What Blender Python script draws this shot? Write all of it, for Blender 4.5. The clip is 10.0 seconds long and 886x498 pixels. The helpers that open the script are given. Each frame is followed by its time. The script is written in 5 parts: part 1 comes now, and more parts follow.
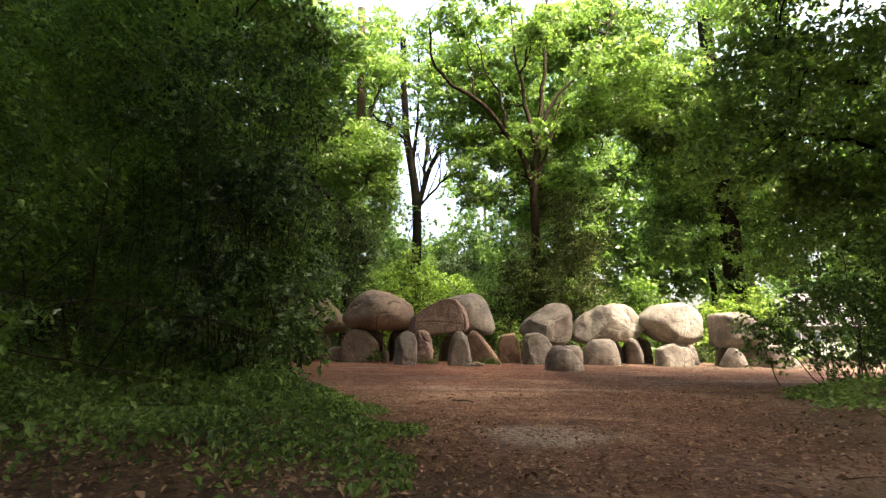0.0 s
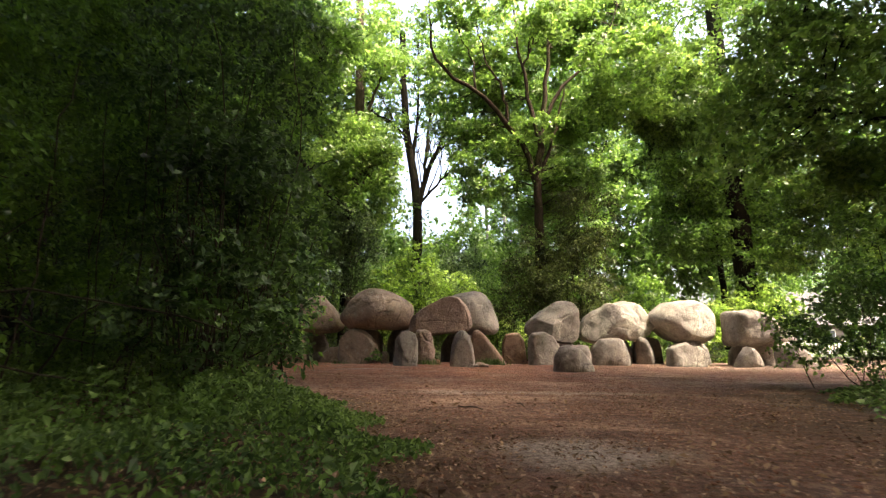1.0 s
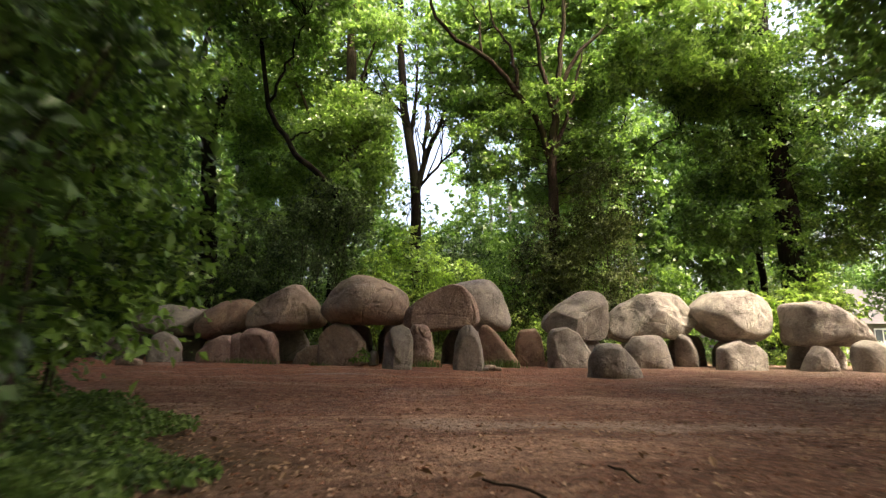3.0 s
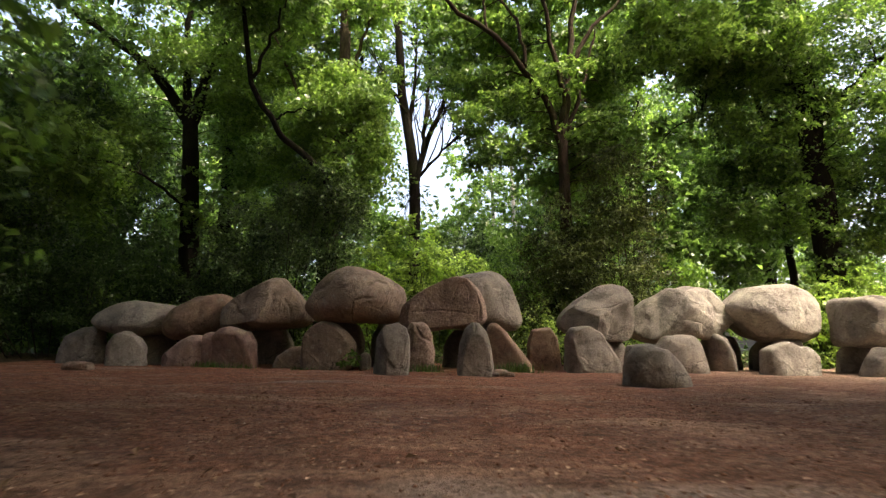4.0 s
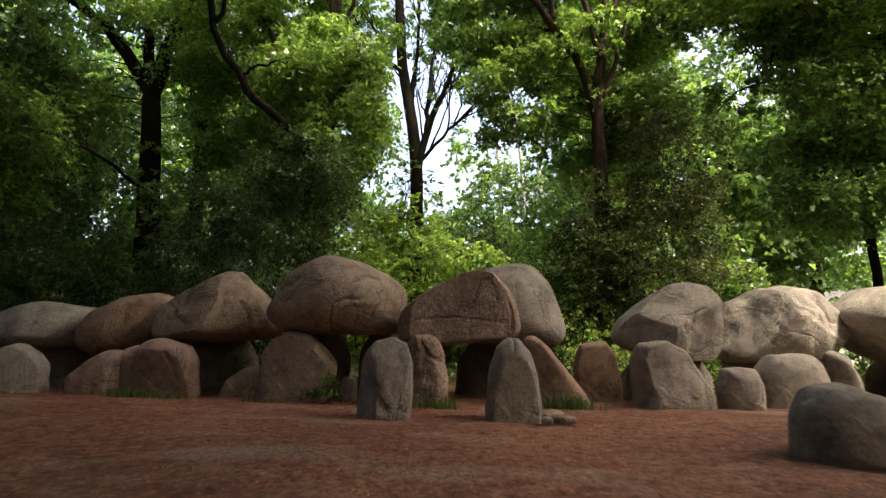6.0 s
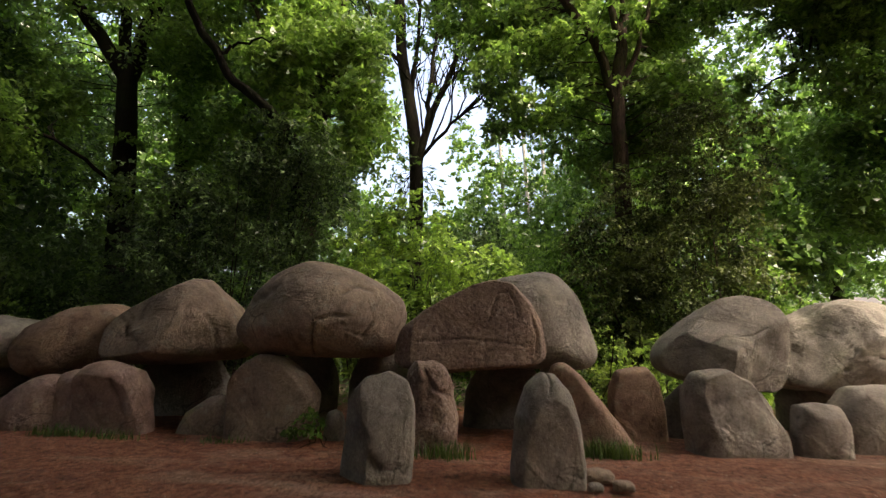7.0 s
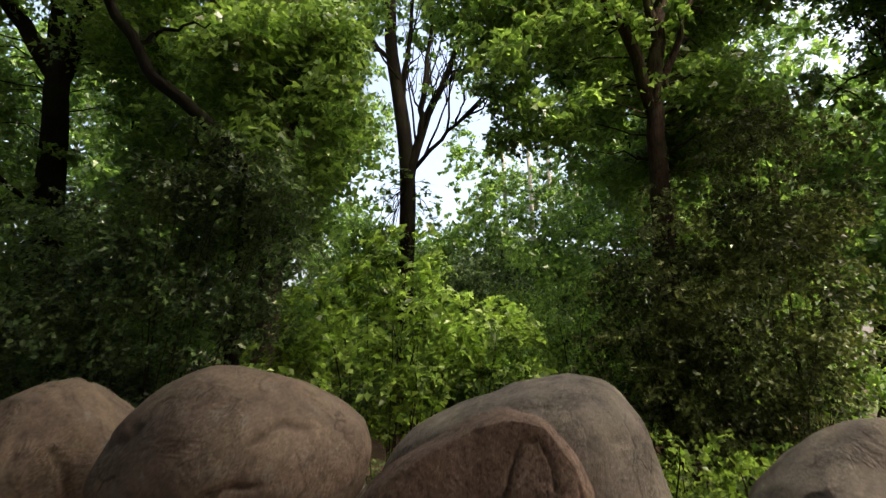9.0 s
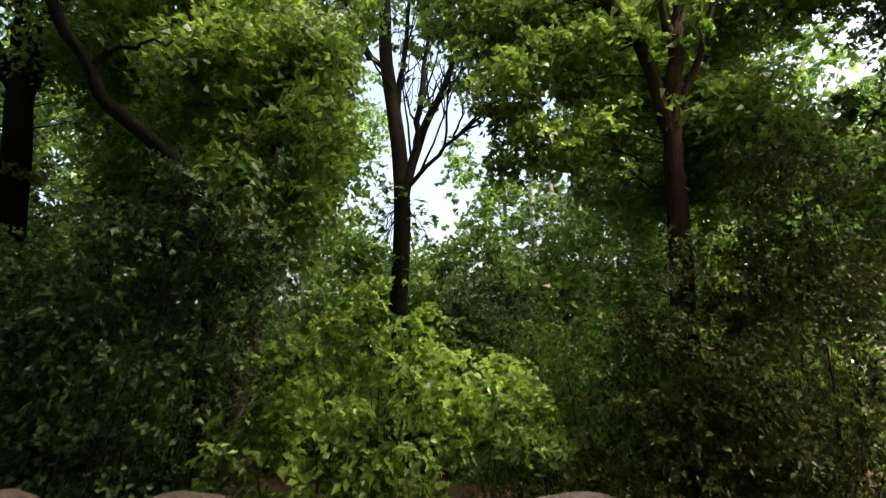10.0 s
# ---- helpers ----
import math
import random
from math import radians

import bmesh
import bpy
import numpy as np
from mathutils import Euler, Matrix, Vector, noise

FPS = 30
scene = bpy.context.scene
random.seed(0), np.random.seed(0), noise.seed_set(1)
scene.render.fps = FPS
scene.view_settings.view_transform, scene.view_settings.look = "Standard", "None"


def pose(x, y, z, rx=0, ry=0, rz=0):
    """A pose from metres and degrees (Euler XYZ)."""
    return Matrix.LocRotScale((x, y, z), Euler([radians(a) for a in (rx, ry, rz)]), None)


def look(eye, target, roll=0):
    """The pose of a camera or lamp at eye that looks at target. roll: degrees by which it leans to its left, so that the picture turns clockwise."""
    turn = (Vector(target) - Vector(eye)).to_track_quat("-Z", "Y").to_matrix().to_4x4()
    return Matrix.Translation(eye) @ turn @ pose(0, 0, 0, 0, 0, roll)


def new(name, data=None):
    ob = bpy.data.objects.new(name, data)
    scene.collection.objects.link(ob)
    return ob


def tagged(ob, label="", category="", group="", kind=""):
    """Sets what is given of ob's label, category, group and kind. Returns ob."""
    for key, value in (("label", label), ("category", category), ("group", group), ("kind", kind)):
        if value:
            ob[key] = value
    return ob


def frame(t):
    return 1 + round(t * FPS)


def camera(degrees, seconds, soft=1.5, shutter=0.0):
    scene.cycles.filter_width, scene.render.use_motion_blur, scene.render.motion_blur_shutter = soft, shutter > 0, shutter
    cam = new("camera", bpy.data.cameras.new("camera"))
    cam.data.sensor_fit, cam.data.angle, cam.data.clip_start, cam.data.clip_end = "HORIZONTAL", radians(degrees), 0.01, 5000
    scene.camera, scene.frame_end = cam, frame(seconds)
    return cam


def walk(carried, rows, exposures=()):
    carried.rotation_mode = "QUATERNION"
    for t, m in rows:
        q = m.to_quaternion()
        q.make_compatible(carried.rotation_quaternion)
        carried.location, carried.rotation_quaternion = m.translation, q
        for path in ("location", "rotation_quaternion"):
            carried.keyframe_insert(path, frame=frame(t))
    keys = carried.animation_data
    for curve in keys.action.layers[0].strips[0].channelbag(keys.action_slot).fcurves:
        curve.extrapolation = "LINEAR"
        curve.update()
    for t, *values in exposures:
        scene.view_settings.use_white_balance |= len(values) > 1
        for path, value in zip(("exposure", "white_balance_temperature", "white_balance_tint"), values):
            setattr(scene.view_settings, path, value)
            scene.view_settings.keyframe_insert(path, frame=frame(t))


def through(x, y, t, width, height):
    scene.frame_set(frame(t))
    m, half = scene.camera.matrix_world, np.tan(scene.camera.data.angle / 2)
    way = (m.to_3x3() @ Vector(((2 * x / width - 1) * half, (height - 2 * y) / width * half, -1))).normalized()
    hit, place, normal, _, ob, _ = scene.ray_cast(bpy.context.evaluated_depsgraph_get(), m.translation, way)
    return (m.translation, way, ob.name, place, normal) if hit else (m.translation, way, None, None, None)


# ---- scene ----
cam = camera(78.0, 10.0, soft=1.3, shutter=0.5)
PATH = [
    (0, (0.535, -0.073, 0.636), (0.462, 1.897, 0.978), 0.7),
    (0.5, (0.512, 0.248, 0.622), (0.438, 2.217, 0.967), 0.5),
    (1, (0.47, 0.724, 0.614), (0.395, 2.693, 0.958), 0.5),
    (1.5, (0.421, 1.327, 0.597), (0.345, 3.296, 0.94), 0.5),
    (2, (0.393, 2.11, 0.577), (0.316, 4.079, 0.92), 0.5),
    (2.5, (0.373, 3.025, 0.579), (0.294, 4.994, 0.92), 0.6),
    (4, (0.21, 6.006, 0.568), (0.133, 7.974, 0.915), 0.6),
    (4.5, (0.129, 6.949, 0.565), (0.052, 8.917, 0.914), 0.6),
    (5, (0.045, 7.89, 0.634), (-0.033, 9.857, 0.985), 0.8),
    (5.5, (-0.086, 8.889, 0.755), (-0.164, 10.856, 1.108), 0.8),
    (7, (-0.436, 11.545, 1.252), (-0.504, 13.512, 1.612), 1.2),
    (7.5, (-0.5, 12.322, 1.517), (-0.565, 14.287, 1.882), 1.2),
    (8, (-0.503, 13.095, 1.899), (-0.569, 15.06, 2.265), 1.3),
    (8.5, (-0.49, 13.844, 2.326), (-0.553, 15.809, 2.693), 1.2),
    (9, (-0.418, 14.549, 2.756), (-0.484, 16.515, 3.122), 1.2),
    (9.5, (-0.347, 15.203, 3.226), (-0.414, 17.168, 3.592), 1.2),
    (10, (-0.404, 15.594, 3.8), (-0.464, 17.56, 4.161), 1.5),
]
walk(cam, [(t, look(eye, target, roll)) for t, eye, target, roll in PATH],
     exposures=[(0.0, 3.03, 7200, 14), (2.5, 2.75, 7200, 14), (4.5, 2.42, 7200, 14), (5.5, 2.42, 7200, 14), (7.2, 2.16, 7200, 14), (8.5, 2.05, 7200, 14), (10.0, 2.03, 7200, 14)])

# ---- world, sun, exposure ----
SUN_DIR = Vector((0.45, -0.3, 0.84)).normalized()          # towards the sun
world = bpy.data.worlds.new("sky")
scene.world = world
world.use_nodes = True
wn = world.node_tree
sky = wn.nodes.new("ShaderNodeTexSky")
sky.sky_type, sky.sun_disc = "NISHITA", False
sky.sun_elevation = math.asin(SUN_DIR.z)
sky.sun_rotation = math.atan2(SUN_DIR.x, SUN_DIR.y)
sky.air_density, sky.dust_density, sky.ozone_density = 1.0, 8.0, 0.6
wn.nodes["Background"].inputs["Strength"].default_value = 0.15
wn.links.new(sky.outputs[0], wn.nodes["Background"].inputs["Color"])
sun_data = bpy.data.lights.new("sun", "SUN")
sun_data.energy, sun_data.angle, sun_data.color = 1.15, radians(10), (1.0, 0.94, 0.84)
sun_lamp = new("sun", sun_data)
sun_lamp.matrix_world = look(SUN_DIR * 60, (0, 0, 0))

rng = np.random.default_rng(7)


# ---- materials ----
def nodes_of(name):
    m = bpy.data.materials.new(name)
    m.use_nodes = True
    return m, m.node_tree.nodes, m.node_tree.links, m.node_tree.nodes["Principled BSDF"]


def noise_node(n, l, coords, scale, detail=4, rough=0.55, distortion=0.0):
    t = n.new("ShaderNodeTexNoise")
    t.inputs["Scale"].default_value, t.inputs["Detail"].default_value = scale, detail
    t.inputs["Roughness"].default_value, t.inputs["Distortion"].default_value = rough, distortion
    l.new(coords, t.inputs["Vector"])
    return t.outputs["Fac"]


def ramp(n, l, fac, stops):
    r = n.new("ShaderNodeValToRGB")
    while len(r.color_ramp.elements) < len(stops):
        r.color_ramp.elements.new(0.5)
    for e, (p, c) in zip(r.color_ramp.elements, stops):
        e.position, e.color = p, (*c, 1)
    l.new(fac, r.inputs["Fac"])
    return r.outputs["Color"]


def mix(n, l, fac, a, b, mode="MIX"):
    m = n.new("ShaderNodeMix")
    m.data_type, m.blend_type = "RGBA", mode
    for socket, value in ((m.inputs[0], fac), (m.inputs[6], a), (m.inputs[7], b)):
        if isinstance(value, (int, float)):
            socket.default_value = value
        elif isinstance(value, tuple):
            socket.default_value = (*value, 1)
        else:
            l.new(value, socket)
    return m.outputs[2]


def bump(n, l, p, height, strength, distance, under=None):
    b = n.new("ShaderNodeBump")
    b.inputs["Strength"].default_value, b.inputs["Distance"].default_value = strength, distance
    l.new(height, b.inputs["Height"])
    if under is not None:
        l.new(under, b.inputs["Normal"])
    l.new(b.outputs[0], p.inputs["Normal"])
    return b.outputs[0]


def granite(name, base, warm, lichen=(0.36, 0.36, 0.31), rough_grain=0.6, lichen_at=0.6):
    m, n, l, p = nodes_of(name)
    co = n.new("ShaderNodeTexCoord").outputs["Object"]
    big = noise_node(n, l, co, 1.1, 6, 0.62, 0.4)
    mid = noise_node(n, l, co, 5.0, 7, 0.65, 0.3)
    fine = noise_node(n, l, co, 60.0, 5, 0.75)
    speck = n.new("ShaderNodeTexVoronoi")
    speck.inputs["Scale"].default_value = 110
    l.new(co, speck.inputs["Vector"])
    dark = tuple(c * 0.45 for c in base)
    col = mix(n, l, ramp(n, l, big, [(0.36, (0, 0, 0)), (0.62, (1, 1, 1))]), tuple(c * 0.85 for c in base), warm)
    col = mix(n, l, ramp(n, l, mid, [(lichen_at - 0.04, (0, 0, 0)), (lichen_at + 0.1, (0.75, 0.75, 0.75))]), col, lichen)
    col = mix(n, l, ramp(n, l, mid, [(0.3, (0.75, 0.75, 0.75)), (0.46, (0, 0, 0))]), col, dark)
    col = mix(n, l, ramp(n, l, fine, [(0.4, (0.55, 0.55, 0.55)), (0.62, (0, 0, 0))]), col, dark)
    col = mix(n, l, ramp(n, l, speck.outputs["Distance"], [(0.1, (0.5, 0.5, 0.5)), (0.3, (0, 0, 0))]), col, lichen)
    warp = n.new("ShaderNodeMix")
    warp.data_type = "VECTOR"
    warp.inputs[0].default_value = 0.35
    wob = n.new("ShaderNodeTexNoise")
    wob.inputs["Scale"].default_value, wob.inputs["Detail"].default_value = 2.6, 5
    l.new(co, wob.inputs["Vector"])
    l.new(co, warp.inputs[4])
    l.new(wob.outputs["Color"], warp.inputs[5])
    seam = n.new("ShaderNodeTexVoronoi")
    seam.feature = "DISTANCE_TO_EDGE"
    seam.inputs["Scale"].default_value = 1.5
    l.new(warp.outputs[1], seam.inputs["Vector"])
    line = ramp(n, l, seam.outputs["Distance"], [(0.0, (1, 1, 1)), (0.014, (0, 0, 0))])
    where = ramp(n, l, noise_node(n, l, co, 1.7, 3), [(0.5, (0, 0, 0)), (0.62, (0.85, 0.85, 0.85))])
    crack = mix(n, l, 1.0, line, where, "MULTIPLY")
    col = mix(n, l, crack, col, tuple(c * 0.22 for c in base))
    worn = ramp(n, l, noise_node(n, l, co, 1.5, 4, 0.6, 0.5), [(0.5 if rough_grain < 0.9 else 0.2, (0.1, 0.1, 0.1)), (0.62 if rough_grain < 0.9 else 0.4, (1, 1, 1))])
    chip = noise_node(n, l, co, 34.0 if rough_grain < 0.9 else 21.0, 6, 0.66, 0.6)
    hole = mix(n, l, 1.0, ramp(n, l, chip, [(0.38, (0.65, 0.65, 0.65) if rough_grain < 0.9 else (0.95, 0.95, 0.95)), (0.5, (0, 0, 0))]), worn, "MULTIPLY")
    col = mix(n, l, hole, col, tuple(c * 0.4 for c in base))
    glint = mix(n, l, 1.0, ramp(n, l, chip, [(0.58, (0, 0, 0)), (0.68, (0.7, 0.7, 0.7))]), worn, "MULTIPLY")
    col = mix(n, l, glint, col, lichen)
    grain = noise_node(n, l, co, 24.0, 5, 0.8, 0.2)
    col = mix(n, l, 1.0, col, ramp(n, l, grain, [(0.34, (0.74, 0.72, 0.7)), (0.5, (1.02, 1.0, 0.98)), (0.66, (1.22, 1.22, 1.2))]), "MULTIPLY")
    stain = noise_node(n, l, co, 2.1, 6, 0.68, 0.9)
    col = mix(n, l, 1.0, col, ramp(n, l, stain, [(0.32, (0.5, 0.47, 0.44)), (0.45, (0.96, 0.96, 0.96)), (0.58, (1.08, 1.09, 1.04)), (0.68, (1.45, 1.48, 1.36))]), "MULTIPLY")
    # cracks darkened in the colour as well, as painted shade
    cleft = n.new("ShaderNodeAttribute")
    cleft.attribute_name = "cleft"
    col = mix(n, l, cleft.outputs["Fac"], col, tuple(c * 0.16 for c in base))
    l.new(col, p.inputs["Base Color"])
    p.inputs["Roughness"].default_value = 0.86
    p.inputs["Specular IOR Level"].default_value = 0.3
    first = bump(n, l, p, mix(n, l, 1.0, mid, worn, "MULTIPLY"), 0.3, 0.03)
    pits = noise_node(n, l, co, 19.0, 6, 0.7, 0.2)
    second = bump(n, l, p, mix(n, l, 1.0, pits, worn, "MULTIPLY"), 0.5, 0.018, first)
    third = bump(n, l, p, mix(n, l, 1.0, chip, worn, "MULTIPLY"), 0.9, 0.03, second)
    fourth = bump(n, l, p, grain, 0.55, 0.03, third)
    bump(n, l, p, fine, rough_grain * 0.7, 0.012, fourth)
    return m


def leaf_material(name, dark, bright, gloss=0.45, through=0.45, shine=0.6, rare=2.2):
    m, n, l, p = nodes_of(name)
    geo = n.new("ShaderNodeNewGeometry")
    co = n.new("ShaderNodeTexCoord").outputs["Object"]
    tone = noise_node(n, l, co, 0.7, 2)
    few = n.new("ShaderNodeMath")
    few.operation = "POWER"
    few.inputs[1].default_value = rare
    l.new(geo.outputs["Random Per Island"], few.inputs[0])
    fac = n.new("ShaderNodeMath")
    fac.operation = "MULTIPLY_ADD"
    fac.inputs[1].default_value = 0.8
    l.new(few.outputs[0], fac.inputs[0])
    l.new(tone, fac.inputs[2])
    col = ramp(n, l, fac.outputs[0], [(0.35, dark), (1.15, bright)])
    l.new(col, p.inputs["Base Color"])
    p.inputs["Roughness"].default_value = gloss
    p.inputs["Specular IOR Level"].default_value = shine
    tr = n.new("ShaderNodeBsdfTranslucent")
    l.new(mix(n, l, 1.0, col, (2.05, 1.95, 1.6), "MULTIPLY"), tr.inputs["Color"])
    both = n.new("ShaderNodeMixShader")
    both.inputs[0].default_value = through
    l.new(p.outputs[0], both.inputs[1])
    l.new(tr.outputs[0], both.inputs[2])
    l.new(both.outputs[0], n["Material Output"].inputs["Surface"])
    return m


def bark_material(name, base, light, moss=0.0):
    m, n, l, p = nodes_of(name)
    tc = n.new("ShaderNodeTexCoord")
    mp = n.new("ShaderNodeMapping")
    mp.inputs["Scale"].default_value = (1, 1, 0.18)
    l.new(tc.outputs["Object"], mp.inputs["Vector"])
    ridge = noise_node(n, l, mp.outputs[0], 22, 6, 0.7, 0.6)
    patch = noise_node(n, l, tc.outputs["Object"], 1.6, 3)
    col = mix(n, l, ramp(n, l, ridge, [(0.35, (0, 0, 0)), (0.65, (1, 1, 1))]), base, light)
    if moss:
        col = mix(n, l, ramp(n, l, patch, [(0.45, (0, 0, 0)), (0.65, (moss, moss, moss))]), col, (0.05, 0.075, 0.02))
    l.new(col, p.inputs["Base Color"])
    p.inputs["Roughness"].default_value = 0.95
    p.inputs["Specular IOR Level"].default_value = 0.1
    bump(n, l, p, ridge, 0.8, 0.05)
    return m


def plain(name, a, b, scale=6.0, rough=0.8, relief=0.3, depth=0.01):
    m, n, l, p = nodes_of(name)
    co = n.new("ShaderNodeTexCoord").outputs["Object"]
    t = noise_node(n, l, co, scale, 5, 0.6)
    l.new(mix(n, l, ramp(n, l, t, [(0.35, (0, 0, 0)), (0.65, (1, 1, 1))]), a, b), p.inputs["Base Color"])
    p.inputs["Roughness"].default_value = rough
    bump(n, l, p, t, relief, depth)
    return m


def ground_material():
    m, n, l, p = nodes_of("forest_soil")
    co = n.new("ShaderNodeTexCoord").outputs["Object"]
    bare = n.new("ShaderNodeAttribute")
    bare.attribute_name = "bare"
    sand_sun = n.new("ShaderNodeAttribute")
    sand_sun.attribute_name = "sand_sun"
    mud = n.new("ShaderNodeAttribute")
    mud.attribute_name = "mud"
    big = noise_node(n, l, co, 0.5, 5, 0.6, 0.5)
    mid = noise_node(n, l, co, 6.5, 7, 0.72, 0.4)
    fine = noise_node(n, l, co, 38, 6, 0.75)
    soil = mix(n, l, ramp(n, l, big, [(0.35, (0, 0, 0)), (0.65, (1, 1, 1))]), (0.23, 0.088, 0.05), (0.345, 0.16, 0.1))
    soil = mix(n, l, ramp(n, l, mid, [(0.5, (0, 0, 0)), (0.62, (0.8, 0.8, 0.8))]), soil, (0.4, 0.22, 0.142))
    soil = mix(n, l, ramp(n, l, mid, [(0.36, (0.8, 0.8, 0.8)), (0.47, (0, 0, 0))]), soil, (0.085, 0.04, 0.026))
    # soil darker and less red where this mask is low
    redder = n.new("ShaderNodeAttribute")
    redder.attribute_name = "redder"
    soil = mix(n, l, 1.0, soil, mix(n, l, redder.outputs["Fac"], (0.6, 0.68, 0.72), (1.12, 0.98, 0.9)), "MULTIPLY")
    # pale streaks painted into the soil colour in place of sun patches
    streak_map = n.new("ShaderNodeMapping")
    streak_map.inputs["Scale"].default_value = (0.45, 1.0, 1)
    l.new(co, streak_map.inputs["Vector"])
    sun_streak = noise_node(n, l, streak_map.outputs[0], 1.1, 5, 0.62, 0.6)
    soil = mix(n, l, ramp(n, l, sun_streak, [(0.52, (0, 0, 0)), (0.66, (0.8, 0.8, 0.8))]), soil, (0.43, 0.275, 0.195))
    soil = mix(n, l, sand_sun.outputs["Fac"], soil, (0.29, 0.2, 0.14))
    soil = mix(n, l, mud.outputs["Fac"], soil, (0.37, 0.3, 0.255))
    soil = mix(n, l, ramp(n, l, fine, [(0.36, (0.8, 0.8, 0.8)), (0.55, (0, 0, 0))]), soil, (0.06, 0.035, 0.024))
    lump = noise_node(n, l, co, 17, 4, 0.7, 0.3)
    soil = mix(n, l, 1.0, soil, ramp(n, l, lump, [(0.36, (0.55, 0.5, 0.48)), (0.5, (1.0, 1.0, 1.0)), (0.64, (1.35, 1.35, 1.35))]), "MULTIPLY")
    litter = mix(n, l, ramp(n, l, mid, [(0.4, (0, 0, 0)), (0.6, (1, 1, 1))]), (0.06, 0.036, 0.02), (0.15, 0.092, 0.05))
    litter = mix(n, l, ramp(n, l, fine, [(0.45, (0, 0, 0)), (0.6, (0.8, 0.8, 0.8))]), litter, (0.03, 0.022, 0.014))
    lawn = n.new("ShaderNodeAttribute")
    lawn.attribute_name = "lawn"
    turf = mix(n, l, ramp(n, l, mid, [(0.4, (0, 0, 0)), (0.6, (1, 1, 1))]), (0.05, 0.085, 0.02), (0.1, 0.14, 0.035))
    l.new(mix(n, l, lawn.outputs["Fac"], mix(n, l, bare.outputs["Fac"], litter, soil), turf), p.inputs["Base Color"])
    wet = ramp(n, l, big, [(0.3, (0.62, 0.62, 0.62)), (0.5, (0.92, 0.92, 0.92))])
    l.new(wet, p.inputs["Roughness"])
    p.inputs["Specular IOR Level"].default_value = 0.3
    first = bump(n, l, p, mid, 0.9, 0.06)
    second = bump(n, l, p, lump, 0.9, 0.045, first)
    bump(n, l, p, fine, 1.0, 0.03, second)
    return m


M_STONE = granite("grey_granite", (0.262, 0.234, 0.205), (0.33, 0.295, 0.258))
M_STONE_WARM = granite("brownish_grey_granite", (0.297, 0.224, 0.174), (0.370, 0.280, 0.213))
M_STONE_PINK = granite("pinkish_granite", (0.324, 0.205, 0.173), (0.367, 0.270, 0.232), (0.37, 0.33, 0.3))
M_STONE_BROWN = granite("brown_granite", (0.270, 0.181, 0.135), (0.324, 0.221, 0.162), (0.32, 0.28, 0.22))
M_STONE_PALE = granite("pale_granite", (0.33, 0.3, 0.262), (0.42, 0.39, 0.335), (0.46, 0.435, 0.38))
M_STONE_ROUGH = granite("rough_broken_granite", (0.303, 0.209, 0.165), (0.374, 0.270, 0.220), (0.44, 0.39, 0.34), 1.0, 0.64)
M_GROUND = ground_material()
M_BARK = bark_material("grey_brown_bark", (0.05, 0.038, 0.028), (0.13, 0.1, 0.075))
M_BARK_RED = bark_material("reddish_brown_bark", (0.014, 0.011, 0.009), (0.068, 0.044, 0.033), 0.3)
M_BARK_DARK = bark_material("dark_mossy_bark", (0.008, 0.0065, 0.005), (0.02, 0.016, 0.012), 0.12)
M_BARK_PALE = bark_material("pale_birch_bark", (0.22, 0.2, 0.17), (0.5, 0.48, 0.42))
M_TWIG = bark_material("twig_bark", (0.03, 0.022, 0.016), (0.08, 0.06, 0.042))
M_LEAF_BRIGHT = leaf_material("bright_oak_leaf", (0.04, 0.092, 0.016), (0.2, 0.33, 0.074), 0.3, 0.46)
M_LEAF_MID = leaf_material("green_leaf", (0.024, 0.06, 0.012), (0.135, 0.245, 0.055), 0.28, 0.47, 0.5)
M_LEAF_DARK = leaf_material("holly_leaf", (0.012, 0.031, 0.012), (0.17, 0.27, 0.095), 0.3, 0.24, 0.3, 3.2)
M_LEAF_BROWN = leaf_material("dull_brown_green_leaf", (0.012, 0.023, 0.007), (0.13, 0.17, 0.045), 0.42, 0.22, 0.25, 3.2)
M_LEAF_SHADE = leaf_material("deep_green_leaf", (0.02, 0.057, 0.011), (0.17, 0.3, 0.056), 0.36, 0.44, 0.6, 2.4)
# darker copy of the green leaf, with deep shade put into its colour
M_LEAF_DARKENED = leaf_material("shade_darkened_leaf", (0.01, 0.03, 0.008), (0.085, 0.16, 0.04), 0.4, 0.35, 0.45, 2.8)
M_LEAF_FRESH = leaf_material("fresh_hazel_leaf", (0.028, 0.07, 0.012), (0.34, 0.51, 0.11), 0.3, 0.45)
M_LEAF_IVY = leaf_material("ground_ivy_leaf", (0.018, 0.044, 0.011), (0.12, 0.2, 0.05), 0.5, 0.35, 0.3)
M_DEAD = leaf_material("dead_leaf", (0.06, 0.034, 0.02), (0.27, 0.18, 0.115), 0.75, 0.15, 0.3)
M_CRUMB = leaf_material("bark_crumb", (0.1, 0.052, 0.034), (0.4, 0.27, 0.19), 0.85, 0.05, 0.3)
M_GRASS = leaf_material("grass_blade", (0.03, 0.06, 0.012), (0.1, 0.16, 0.035), 0.5, 0.35)
M_CLOD = leaf_material("soil_clod", (0.09, 0.042, 0.027), (0.25, 0.13, 0.085), 0.95, 0.02, 0.1)
M_CHIP = leaf_material("bleached_wood_chip", (0.3, 0.24, 0.18), (0.62, 0.56, 0.47), 0.8, 0.05, 0.3)


